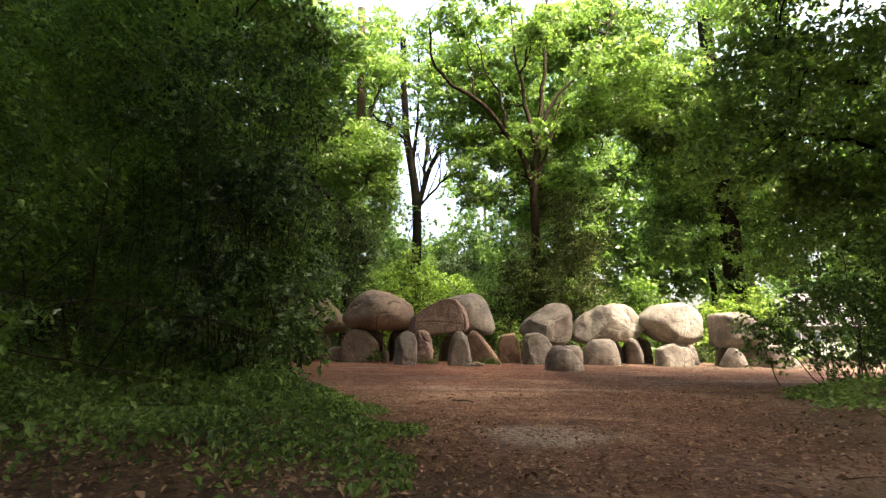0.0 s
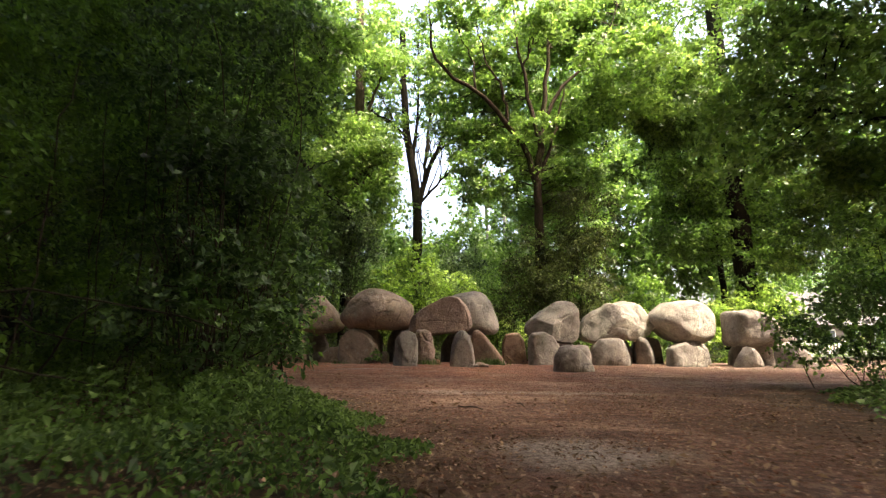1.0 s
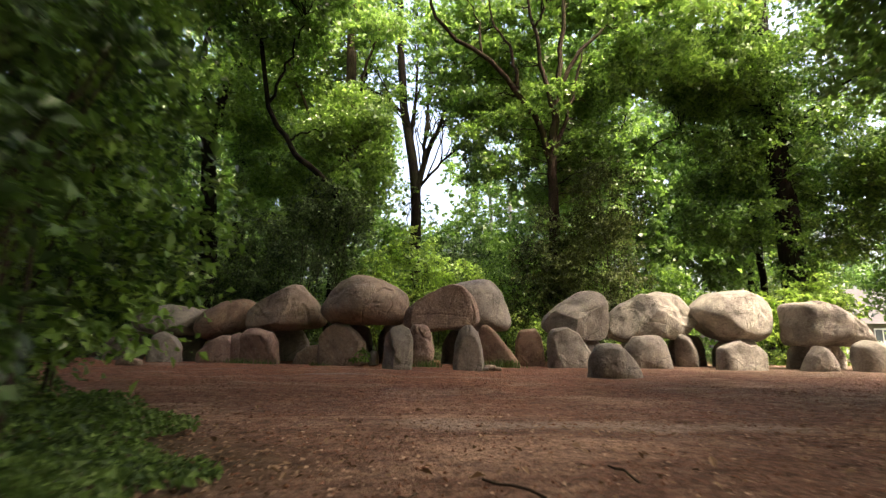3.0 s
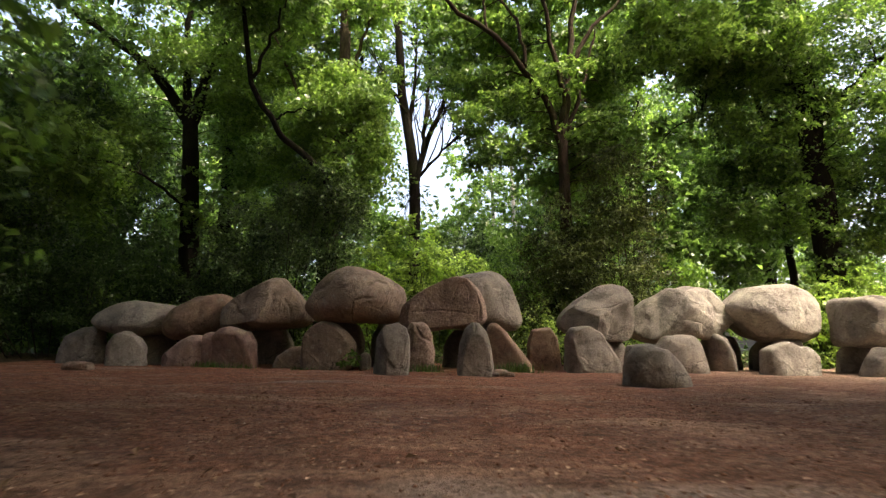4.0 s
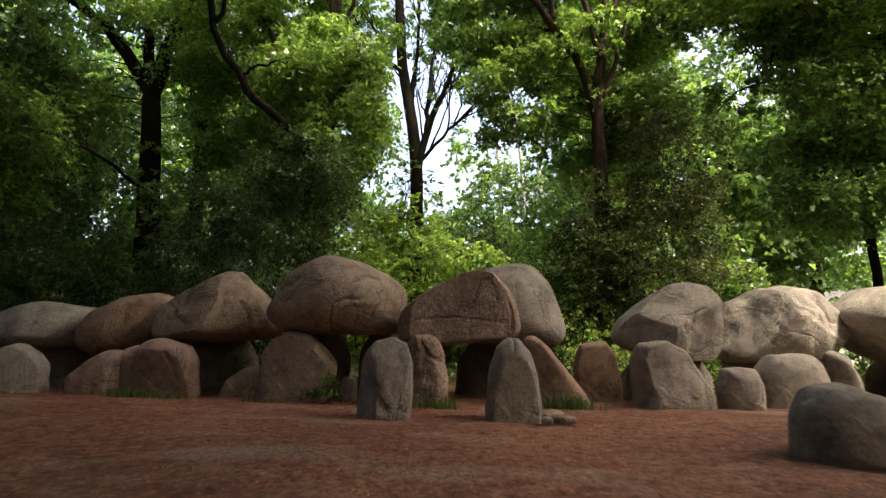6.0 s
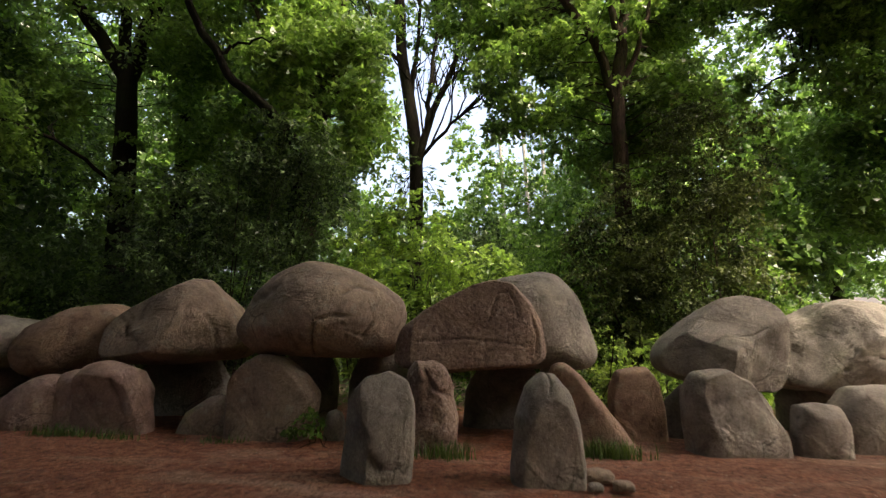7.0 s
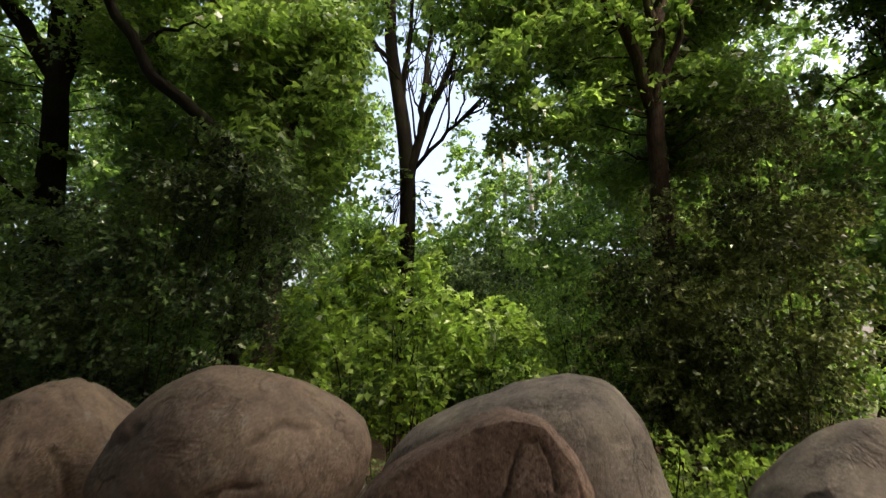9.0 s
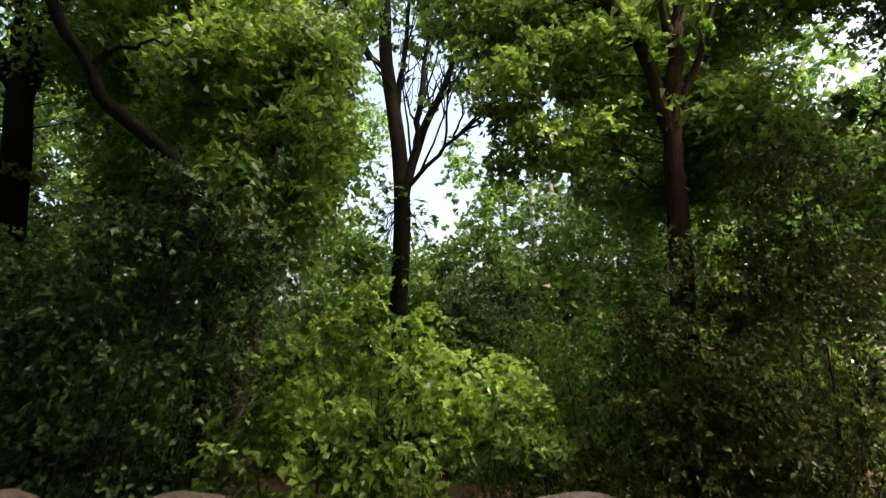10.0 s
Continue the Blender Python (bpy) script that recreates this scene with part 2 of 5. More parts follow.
# ---- mesh helpers ----
def mesh_object(name, verts, faces, material, parent=None, label="", smooth=True):
    """One mesh from arrays; faces all of one corner count."""
    verts, faces = np.asarray(verts, np.float32), np.asarray(faces, np.int32)
    me = bpy.data.meshes.new(name)
    k = faces.shape[1]
    me.vertices.add(len(verts))
    me.vertices.foreach_set("co", verts.ravel())
    me.loops.add(faces.size)
    me.loops.foreach_set("vertex_index", faces.ravel())
    me.polygons.add(len(faces))
    me.polygons.foreach_set("loop_start", np.arange(0, faces.size, k, dtype=np.int32))
    me.polygons.foreach_set("loop_total", np.full(len(faces), k, np.int32))
    me.polygons.foreach_set("use_smooth", np.full(len(faces), smooth))
    me.update(calc_edges=True)
    me.materials.append(material)
    ob = new(name, me)
    if parent is not None:
        ob.parent = parent
    if label:
        tagged(ob, label)
    return ob


def part(name, bm, material, parent, label=""):
    me = bpy.data.meshes.new(name)
    bm.to_mesh(me)
    bm.free()
    me.materials.append(material)
    ob = new(name, me)
    ob.parent = parent
    if label:
        tagged(ob, label)
    return ob


def box_part(name, size, centre, material, parent, label="", bevel=0.01):
    bm = bmesh.new()
    bmesh.ops.create_cube(bm, size=1)
    bmesh.ops.scale(bm, vec=size, verts=bm.verts)
    bmesh.ops.bevel(bm, geom=bm.edges[:], offset=bevel, segments=2, affect="EDGES")
    bmesh.ops.translate(bm, vec=centre, verts=bm.verts)
    return part(name, bm, material, parent, label)


class Tubes:
    """Gathers tapered tubes into one mesh."""

    def __init__(self):
        self.v, self.f, self.n = [], [], 0

    def add(self, pts, radii, sides=7):
        pts, radii = np.asarray(pts, float), np.asarray(radii, float)
        d = np.gradient(pts, axis=0)
        d /= np.linalg.norm(d, axis=1)[:, None] + 1e-9
        ref = np.array([0.0, 1.0, 0.0]) if abs(d[:, 1]).max() < 0.9 else np.array([1.0, 0.0, 0.0])
        u = np.cross(d, ref)
        u /= np.linalg.norm(u, axis=1)[:, None] + 1e-9
        w = np.cross(d, u)
        a = np.linspace(0, 2 * np.pi, sides, endpoint=False)
        ring = pts[:, None] + radii[:, None, None] * (np.cos(a)[None, :, None] * u[:, None] + np.sin(a)[None, :, None] * w[:, None])
        self.v.append(ring.reshape(-1, 3))
        k = len(pts)
        i, j = np.meshgrid(np.arange(k - 1), np.arange(sides), indexing="ij")
        j2 = (j + 1) % sides
        q = np.stack([i * sides + j, i * sides + j2, (i + 1) * sides + j2, (i + 1) * sides + j], -1).reshape(-1, 4)
        self.f.append(q + self.n)
        self.n += k * sides

    def build(self, name, material, parent=None, label=""):
        return mesh_object(name, np.concatenate(self.v), np.concatenate(self.f), material, parent, label)


def curve_through(pts, k=10, wobble=0.0):
    """A smooth line of k points through a few."""
    pts = np.asarray(pts, float)
    if len(pts) == 2:
        pts = np.array([pts[0], pts.mean(0), pts[1]])
    s = np.linspace(0, len(pts) - 1, k)
    pad = np.vstack([2 * pts[0] - pts[1], pts, 2 * pts[-1] - pts[-2]])
    i = np.minimum(s.astype(int), len(pts) - 2)
    t = (s - i)[:, None]
    a, b, c, e = pad[i], pad[i + 1], pad[i + 2], pad[i + 3]
    out = 0.5 * (2 * b + (c - a) * t + (2 * a - 5 * b + 4 * c - e) * t**2 + (3 * b - a - 3 * c + e) * t**3)
    if wobble:
        step = rng.normal(0, wobble, out.shape)
        step[0] = step[-1] = 0
        out += step
    return out


def leaves(name, places, size, material, parent=None, label="", up=0.6, narrow=0.55, droop=0.15, single=False):
    """Many leaves at places (N, 3): folded, of four corners, or single triangles where they stay small in view."""
    places = np.asarray(places, float)
    k = len(places)
    lie = places[:, 3:] if places.shape[1] == 6 else np.array([0, 0, 1.0])
    places = places[:, :3]
    sz = size * rng.uniform(0.6, 1.35, k)[:, None]
    nrm = rng.normal(0, 1, (k, 3))
    nrm /= np.linalg.norm(nrm, axis=1)[:, None]
    nrm = nrm * (1 - up) + lie * up
    nrm /= np.linalg.norm(nrm, axis=1)[:, None] + 1e-9
    a = rng.normal(0, 1, (k, 3))
    a -= (a * nrm).sum(1)[:, None] * nrm
    a /= np.linalg.norm(a, axis=1)[:, None] + 1e-9
    b = np.cross(nrm, a)
    if single:
        v = np.stack([places - a * sz * 0.45 + b * sz * narrow * 0.5, places - a * sz * 0.45 - b * sz * narrow * 0.5, places + a * sz * 0.6 - np.array([0, 0, 1.0]) * sz * droop], 1).reshape(-1, 3)
        return mesh_object(name, v, np.arange(3 * k).reshape(-1, 3), material, parent, label, smooth=False)
    base = places - a * sz * 0.5
    tip = places + a * sz * 0.5 - np.array([0, 0, 1.0]) * sz * droop
    fold = nrm * sz * 0.1
    left = places + b * sz * narrow * 0.5 - a * sz * 0.06 + fold
    right = places - b * sz * narrow * 0.5 - a * sz * 0.06 + fold
    v = np.stack([base, left, tip, right], 1).reshape(-1, 3)
    o = np.arange(k)[:, None] * 4
    f = np.concatenate([o + np.array([[0, 2, 1]]), o + np.array([[0, 3, 2]])])
    return mesh_object(name, v, f, material, parent, label, smooth=False)


def clumps(regions):
    """Clump centres with radii: regions of (x, y, z, rx, ry, rz, count, clump radius), filled mostly near the outside."""
    out = []
    for x, y, z, rx, ry, rz, count, r in regions:
        d = rng.normal(0, 1, (count, 3))
        d /= np.linalg.norm(d, axis=1)[:, None]
        d *= rng.uniform(0.35, 1.0, count)[:, None] ** 0.6
        c = d * np.array([rx, ry, rz]) + np.array([x, y, z])
        out.append(np.c_[c, r * rng.uniform(0.6, 1.4, count)])
    return np.concatenate(out)


def spray(cl, per, flat=0.4, bunch=11, spread=0.36):
    """Leaf places round clump centres, gathered in small tilted sprays; each row: place and the spray's facing."""
    out = []
    for x, y, z, r in cl:
        k = max(8, int(per * r * r))
        m = max(3, k // bunch)
        c = rng.normal(0, 1, (m, 3))
        c *= (rng.uniform(0.05, 1, m) ** 0.4 / np.linalg.norm(c, axis=1))[:, None]
        face = c * np.array([0.6, 0.6, 0.35]) + np.array([0, 0, 0.75]) + rng.normal(0, 0.33, (m, 3))
        face /= np.linalg.norm(face, axis=1)[:, None]
        which = rng.integers(0, m, k)
        wide = (spread * r * rng.uniform(0.6, 1.35, m))[which]
        off = rng.normal(0, 0.55, (k, 3)) * wide[:, None]
        f = face[which]
        off -= 0.8 * (off * f).sum(1)[:, None] * f
        p = c[which] * np.array([r, r, r * flat * 1.25]) + off
        p[:, 2] -= 0.1 * (p[:, 0] ** 2 + p[:, 1] ** 2) / r
        out.append(np.c_[p + (x, y, z), f])
    return np.concatenate(out)


def tree(name, label, trunk, radius, limbs, regions, leaf_mat, bark, per=120, leaf=0.15, flat=0.4, up=0.6, twig_every=1, group="trees round the clearing", fork=0, near=False):
    """A tree: trunk line, limbs (lines with a start radius), and a crown of clumps with a twig to each."""
    root = new(name)
    root.location = trunk[0]
    o = np.array(trunk[0], float)
    tagged(root, label, "tree", group)
    tr = Tubes()
    line = curve_through(np.array(trunk, float) - o, 18, 0.02)
    rad = np.linspace(radius, radius * 0.62, 18)
    rad[0] *= 1.45
    rad[1] *= 1.12
    tr.add(line, rad, 14)
    tr.build("trunk", bark, root)
    bones = [line[6:]]
    for pts, r in limbs:
        lb = Tubes()
        ln = curve_through(np.array(pts, float) - o, 14, 0.05)
        lb.add(ln, np.linspace(r, r * 0.25, 14), 8)
        lb.build("limb", bark, root)
        bones.append(ln)
    if regions:
        cl = clumps(regions)
        cl[:, :3] -= o
        bone = np.concatenate(bones)
        tw = Tubes()
        for c in cl[::twig_every]:
            # start lower down than the clump, where a limb passes
            d = np.linalg.norm(bone - c[:3], axis=1) + 0.6 * np.maximum(0, bone[:, 2] - c[2] + 0.3)
            s = bone[d.argmin()]
            far = np.linalg.norm(c[:3] - s)
            if far > 2.6:
                continue
            midp = (s + c[:3]) / 2 + np.array([0, 0, 0.1 * far])
            tw.add(curve_through([s, midp, c[:3]], 6, 0.03 * far), np.linspace(0.01 + 0.008 * far, 0.006, 6), 5)
        for ln in bones[1:] if fork else ():
            for q in range(fork):
                i0 = rng.integers(2, len(ln) - 2)
                d0 = ln[i0 + 1] - ln[i0]
                d0 /= np.linalg.norm(d0)
                d1 = d0 + rng.normal(0, 0.55, 3)
                far = rng.uniform(1.2, 3.2)
                e1 = ln[i0] + d1 * far * 0.5
                e2 = e1 + (d1 * 0.6 + np.array([0, 0, 0.7])) * far * 0.5
                tw.add(curve_through([ln[i0], e1, e2], 8, 0.03), np.linspace(0.05, 0.01, 8), 5)
                for _ in range(2):
                    e3 = (e1 + e2) / 2 + rng.normal(0, 0.45, 3) + np.array([0, 0, 0.5])
                    tw.add(curve_through([e1, (e1 + e3) / 2 + rng.normal(0, 0.08, 3), e3], 6, 0.02), np.linspace(0.025, 0.008, 6), 4)
        tagged(tw.build("branchwork", bark, root), kind="stuff")
        if near:
            leaves("crown", spray(cl, per, flat), leaf, leaf_mat, root, up=up, narrow=0.7)
            return root
        fine = cl[:, 2] + o[2] < 13
        if (~fine).sum() < 20:
            fine[:] = True
        if fine.any():
            leaves("crown", spray(cl[fine], per * 2.5, flat), leaf * 0.62, leaf_mat, root, up=up + 0.2, narrow=0.75, single=True)
        if not fine.all():
            leaves("crown_top", spray(cl[~fine], per * 1.4, flat), leaf * 0.85, leaf_mat, root, up=up + 0.15, narrow=0.75, single=True)
    return root


def bush(name, label, base, regions, leaf_mat, per, leaf, flat=0.5, up=0.45, stem_r=0.02, group="", twig_every=7):
    root = new(name)
    root.location = base
    o = np.array(base, float)
    tagged(root, label, "bush", group)
    cl = clumps(regions)
    cl[:, 2] = np.maximum(cl[:, 2], 0.12)
    cl[:, :3] -= o
    st = Tubes()
    for c in cl[::twig_every]:
        g = np.array([c[0] * 0.55 + rng.normal(0, 0.2), c[1] * 0.55 + rng.normal(0, 0.2), -0.05 - o[2]])
        m2 = (g + c[:3]) / 2 + np.array([*rng.normal(0, 0.1, 2), 0.15 * c[2]])
        st.add(curve_through([g, m2, c[:3]], 7, 0.02), np.linspace(stem_r * rng.uniform(0.4, 1.1), 0.005, 7), 5)
    tagged(st.build("stemwork", M_TWIG, root), kind="stuff")
    leaves("foliage", spray(cl, per, flat), leaf, leaf_mat, root, up=up, narrow=0.65)
    return root


EGG = [(-1, 0.3), (-0.8, 0.08), (0, 0), (0.8, 0.08), (1, 0.3), (0.93, 0.7), (0.6, 0.95), (0, 1), (-0.6, 0.95), (-0.93, 0.7)]
POST = [(-1, -0.3), (1, -0.3), (0.95, 0.5), (0.7, 0.9), (0.1, 1), (-0.6, 0.93), (-0.93, 0.6)]


def outline_radii(shape, mid):
    """How far the rounded outline lies from its middle, degree by degree."""
    p = np.array(shape, float) - (0, mid)
    q = np.roll(p, -1, axis=0)
    ang = np.radians(np.arange(360))
    d = np.stack([np.cos(ang), np.sin(ang)], 1)
    best = np.full(360, 0.05)
    for a, b in zip(p, q):
        e = b - a
        den = d[:, 0] * e[1] - d[:, 1] * e[0]
        den = np.where(np.abs(den) < 1e-9, 1e-9, den)
        t = (a[0] * e[1] - a[1] * e[0]) / den
        h = (a[0] * d[:, 1] - a[1] * d[:, 0]) / den
        ok = (t > 0) & (h >= -1e-6) & (h <= 1 + 1e-6)
        best = np.where(ok, np.maximum(best, t), best)
    kernel = np.exp(-(np.arange(-12, 13) / 4.5) ** 2)
    kernel /= kernel.sum()
    return np.convolve(np.r_[best[-12:], best, best[:12]], kernel, "valid")


def boulder(name, label, category, centre, size, mat, seed, shape=EGG, facets=(), rnd=3, blunt=2.5, rough=0.03,
            cracks=(), detail=5, group="", parent=None, sole=False):
    """A weathered boulder. centre: x, y of its middle, z of its foot; size: width, depth, height.
    shape: its rounded outline seen from the front, in half widths and heights. facets: (nx, ny, nz, off) broken faces.
    cracks: lines of (x, z) on the front, in half widths and heights, with width and depth in metres."""
    bm = bmesh.new()
    bmesh.ops.create_icosphere(bm, subdivisions=detail, radius=1)
    r = np.random.default_rng(seed)
    d = np.array([v.co for v in bm.verts])
    hx, hy, hz = size[0] / 2, size[1] / 2, size[2]
    mid = 0.4
    radii = outline_radii(shape, mid)
    a = np.degrees(np.arctan2(d[:, 2], d[:, 0])) % 360
    i0 = a.astype(int) % 360
    f = a - np.floor(a)
    rad = radii[i0] * (1 - f) + radii[(i0 + 1) % 360] * f
    flat = np.hypot(d[:, 0], d[:, 2])
    k = (flat**blunt + np.abs(d[:, 1]) ** blunt) ** (-1 / blunt)
    c = d[:, [0, 2]] / (flat[:, None] + 1e-9)
    v = np.stack([c[:, 0] * rad * flat * k, d[:, 1] * k, c[:, 1] * rad * flat * k], 1)
    for _ in range(rnd):
        nrm = r.normal(0, 1, 3) * (1, 1.6, 1)
        nrm /= np.linalg.norm(nrm)
        off = r.uniform(0.72, 0.9) * np.abs(v @ nrm).max()
        v -= np.maximum(0, v @ nrm - off)[:, None] * 0.6 * nrm
    for nx, ny, nz, off in facets:
        nrm = np.array([nx, ny, nz], float)
        nrm /= np.linalg.norm(nrm)
        v -= np.maximum(0, v @ nrm - off)[:, None] * 0.9 * nrm
    foot = -mid + 0.045
    v[:, 2] = np.where(v[:, 2] < foot, foot + (v[:, 2] - foot) * 0.25, v[:, 2]) if sole else v[:, 2]
    v *= (hx, hy, hz)
    n_out = v / np.array((hx, hy, hz)) ** 2 * min(hx, hy, hz)
    n_out /= np.linalg.norm(n_out, axis=1)[:, None] + 1e-9
    shift = Vector(r.uniform(-50, 50, 3))
    m = (hx + hy + hz) / 3
    disp = np.empty(len(v))
    for q in range(len(v)):
        pv = Vector(v[q])
        broad = noise.fractal(pv * (1.0 / m) + shift, 1.0, 2.0, 3)
        ledge = noise.ridged_multi_fractal(pv * (1.9 / m) + shift, 0.9, 2.1, 5, 1.0, 2.0)
        disp[q] = broad * 1.35 + 0.1 * ledge - 0.1 + 0.22 * abs(noise.noise(pv * (3.3 / m) - shift))
    v += n_out * (disp * rough * 1.5 * m)[:, None]
    # how far each point is darkened to paint the shade inside cracks
    crack_shade = np.zeros(len(v))
    for pts, wide, deep in cracks:
        uv = v[:, [0, 2]]
        near = np.full(len(v), 9.0)
        pl = (np.array(pts) - (0, mid)) * (hx, hz)
        for p0, p1 in zip(pl[:-1], pl[1:]):
            e = p1 - p0
            h = np.clip(((uv - p0) @ e) / (e @ e), 0, 1)
            near = np.minimum(near, np.linalg.norm(uv - p0 - h[:, None] * e, axis=1))
        near += 0.3 * wide * np.sin(uv[:, 0] * 23 + uv[:, 1] * 31)
        cut = np.where(v[:, 1] < 0, np.exp(-(near / (0.95 * wide)) ** 2), 0)
        v -= n_out * (cut * 0.9 * deep)[:, None]
        crack_shade = np.maximum(crack_shade, 0.42 * cut ** 2.5)
    v[:, 2] += mid * hz
    for q, bv in enumerate(bm.verts):
        bv.co = v[q]
    for face in bm.faces:
        face.smooth = True
    me = bpy.data.meshes.new(name)
    bm.to_mesh(me)
    bm.free()
    if cracks:
        me.attributes.new("cleft", "FLOAT", "POINT").data.foreach_set("value", crack_shade.astype(np.float32))
    me.materials.append(mat)
    ob = new(name, me)
    ob.location = centre
    if parent is not None:
        ob.parent = parent
    return tagged(ob, label, category, group) if parent is None else tagged(ob, label)


# ---- ground ----
def steps(fine_from, fine_to, step, reach):
    inner = np.arange(fine_from, fine_to + step / 2, step)
    out = step * 1.35 ** np.arange(1, 60)
    out = np.cumsum(out)
    out = out[out < reach]
    return np.concatenate([fine_from - out[::-1], inner, fine_to + out])


def left_edge(y):
    return np.interp(y, [-3, 2, 4.2, 5.4, 6.8, 8.0, 9.5, 11.5, 14, 19, 24], [0.6, 0.5, 0.15, -0.35, -1.0, -1.7, -4.0, -9.0, -12.5, -13.5, -12.0])


def right_edge(y):
    return np.interp(y, [-3, 3, 5.4, 8.7, 9.6, 11, 13, 25], [2.6, 2.8, 3.3, 4.6, 8.0, 14.0, 22.0, 26.0])


def ground_height(x, y):
    z = 0.02 * np.sin(0.9 * x + 0.4 * y) * np.sin(0.7 * y - 0.2 * x) + 0.012 * np.sin(2.9 * x + 1.3) * np.sin(2.3 * y)
    wood = np.clip((left_edge(y) - x) / 3, 0, 1) + np.clip((y - 24) / 4, 0, 1)
    return z * np.clip(1.5 - np.abs(y - 19.5) / 14, 0.25, 1) + 0.05 * wood - 0.02


def build_ground():
    gx, gy = steps(-13, 14, 0.15, 420), steps(-2, 26, 0.15, 420)
    x, y = np.meshgrid(gx, gy, indexing="ij")
    z = ground_height(x, y)
    small = (np.abs(x) < 15) & (y > -3) & (y < 27)
    z = z + np.where(small, rng.normal(0, 0.004, z.shape), 0)
    v = np.stack([x, y, z], -1).reshape(-1, 3)
    a, b = x.shape
    i, j = np.meshgrid(np.arange(a - 1), np.arange(b - 1), indexing="ij")
    q = np.stack([i * b + j, (i + 1) * b + j, (i + 1) * b + j + 1, i * b + j + 1], -1).reshape(-1, 4)
    ob = mesh_object("ground", v, q, M_GROUND)
    jag = 0.35 * np.sin(1.7 * y + 0.6 * x) + 0.2 * np.sin(4.3 * y)
    bare = np.clip((x - left_edge(y) + jag) / 0.9 + 0.5, 0, 1) * np.clip((right_edge(y) - x + jag) / 1.8 + 0.5, 0, 1) * np.clip((25.0 + jag - y) / 1.2, 0, 1)
    sand_sun = np.clip((x - 5.0) / 4, 0, 1) * np.clip((y - 15) / 3, 0, 1) * 0.9
    wob = 0.18 * np.sin(5.1 * x + 2.3 * y) + 0.12 * np.sin(9.7 * y - 4.1 * x)
    # near the path's start: a pale patch painted in for sunlight on the soil
    sand_sun = np.maximum(sand_sun, np.clip(1.1 - np.hypot((x - 2.6) / 0.75, (y - 2.7) / 0.45) + wob, 0, 1))
    mud = np.clip(2.2 * (1 - np.hypot((x - 1.25) / 0.62, (y - 4.2) / 0.55) + wob), 0, 1) + np.clip(2 * (1 - np.hypot((x - 1.3) / 2.0, (y - 8.3) / 0.28) + wob), 0, 0.6)
    mud = np.clip(mud + np.clip(1.5 * (1 - np.hypot((x + 2.1) / 0.7, (y - 14.6) / 0.4) + wob), 0, 0.7), 0, 1)
    # mask: soil redder and lighter towards the tomb, fading to the right
    redder = np.clip((y - 8.0 + 3 * wob) / 6, 0, 1) * np.clip((5.5 - x + 3 * wob) / 5, 0.15, 1)
    lawn = np.clip((x - 20) / 3, 0, 1) * np.clip((y - 38) / 3, 0, 1)
    for key, value in (("bare", bare), ("sand_sun", sand_sun), ("mud", mud), ("redder", redder), ("lawn", lawn)):
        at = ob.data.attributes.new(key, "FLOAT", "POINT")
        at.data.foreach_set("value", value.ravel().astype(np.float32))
    return tagged(ob, "trodden reddish-brown forest soil with sandy patches, painted sun patches and leaf litter", "ground", kind="structure")


build_ground()

# ---- the megalithic tomb ----
G_CAP, G_SIDE = "capstones of the megalithic tomb", "upright stones of the megalithic tomb"


def cap(x, y, z, w, d, h, mat, seed, words, **kw):
    return boulder("capstone", words, "capstone", (x, y + 0.05, z), (w, d + 0.1, h), mat, seed, group=G_CAP, sole=True, **kw)


def upright(name, x, y, w, d, h, mat, seed, words, shape=POST, **kw):
    return boulder(name, words, "standing stone", (x, y, 0), (w, d, h), mat, seed, shape=shape, group=G_SIDE, blunt=kw.pop("blunt", 2.6), **kw)


cap(-8.9, 21.1, 0.72, 2.25, 1.9, 0.95, M_STONE, 11, "flat rounded grey-brown capstone at the tomb's end",
    shape=[(-1, 0.45), (-0.85, 0.25), (-0.5, 0.12), (-0.1, 0), (0.6, 0.02), (0.85, 0.15), (1, 0.7), (0.9, 0.88), (0.3, 0.98), (-0.2, 1), (-0.5, 0.93), (-0.8, 0.7)])
cap(-7.15, 21.1, 0.58, 1.88, 1.9, 1.36, M_STONE_BROWN, 12, "reddish brown tilted oval capstone",
    shape=[(-1, 0.27), (-0.83, 0.08), (-0.4, 0), (0.3, 0.12), (0.86, 0.27), (1, 0.84), (0.72, 1), (0.15, 0.95), (-0.55, 0.7), (-0.9, 0.46)])
cap(-5.18, 20.95, 0.86, 2.32, 2.3, 1.5, M_STONE_WARM, 13, "grey-brown humped capstone with a dark crack",
    shape=[(-0.99, 0.1), (-0.9, 0.02), (0, 0.03), (0.77, 0.1), (1, 0.19), (0.98, 0.5), (0.77, 0.8), (0.45, 0.98), (0.23, 1), (0, 0.92), (-0.58, 0.66), (-0.97, 0.4)],
    detail=6, facets=[(-0.25, -0.9, 0.35, 0.74)],
    cracks=[([(-0.66, 0.52), (-0.5, 0.46), (-0.42, 0.34), (-0.22, 0.28)], 0.03, 0.09), ([(0.62, 0.55), (0.75, 0.4), (0.8, 0.15)], 0.03, 0.05), ([(-0.55, 0.6), (-0.42, 0.5)], 0.02, 0.04)])
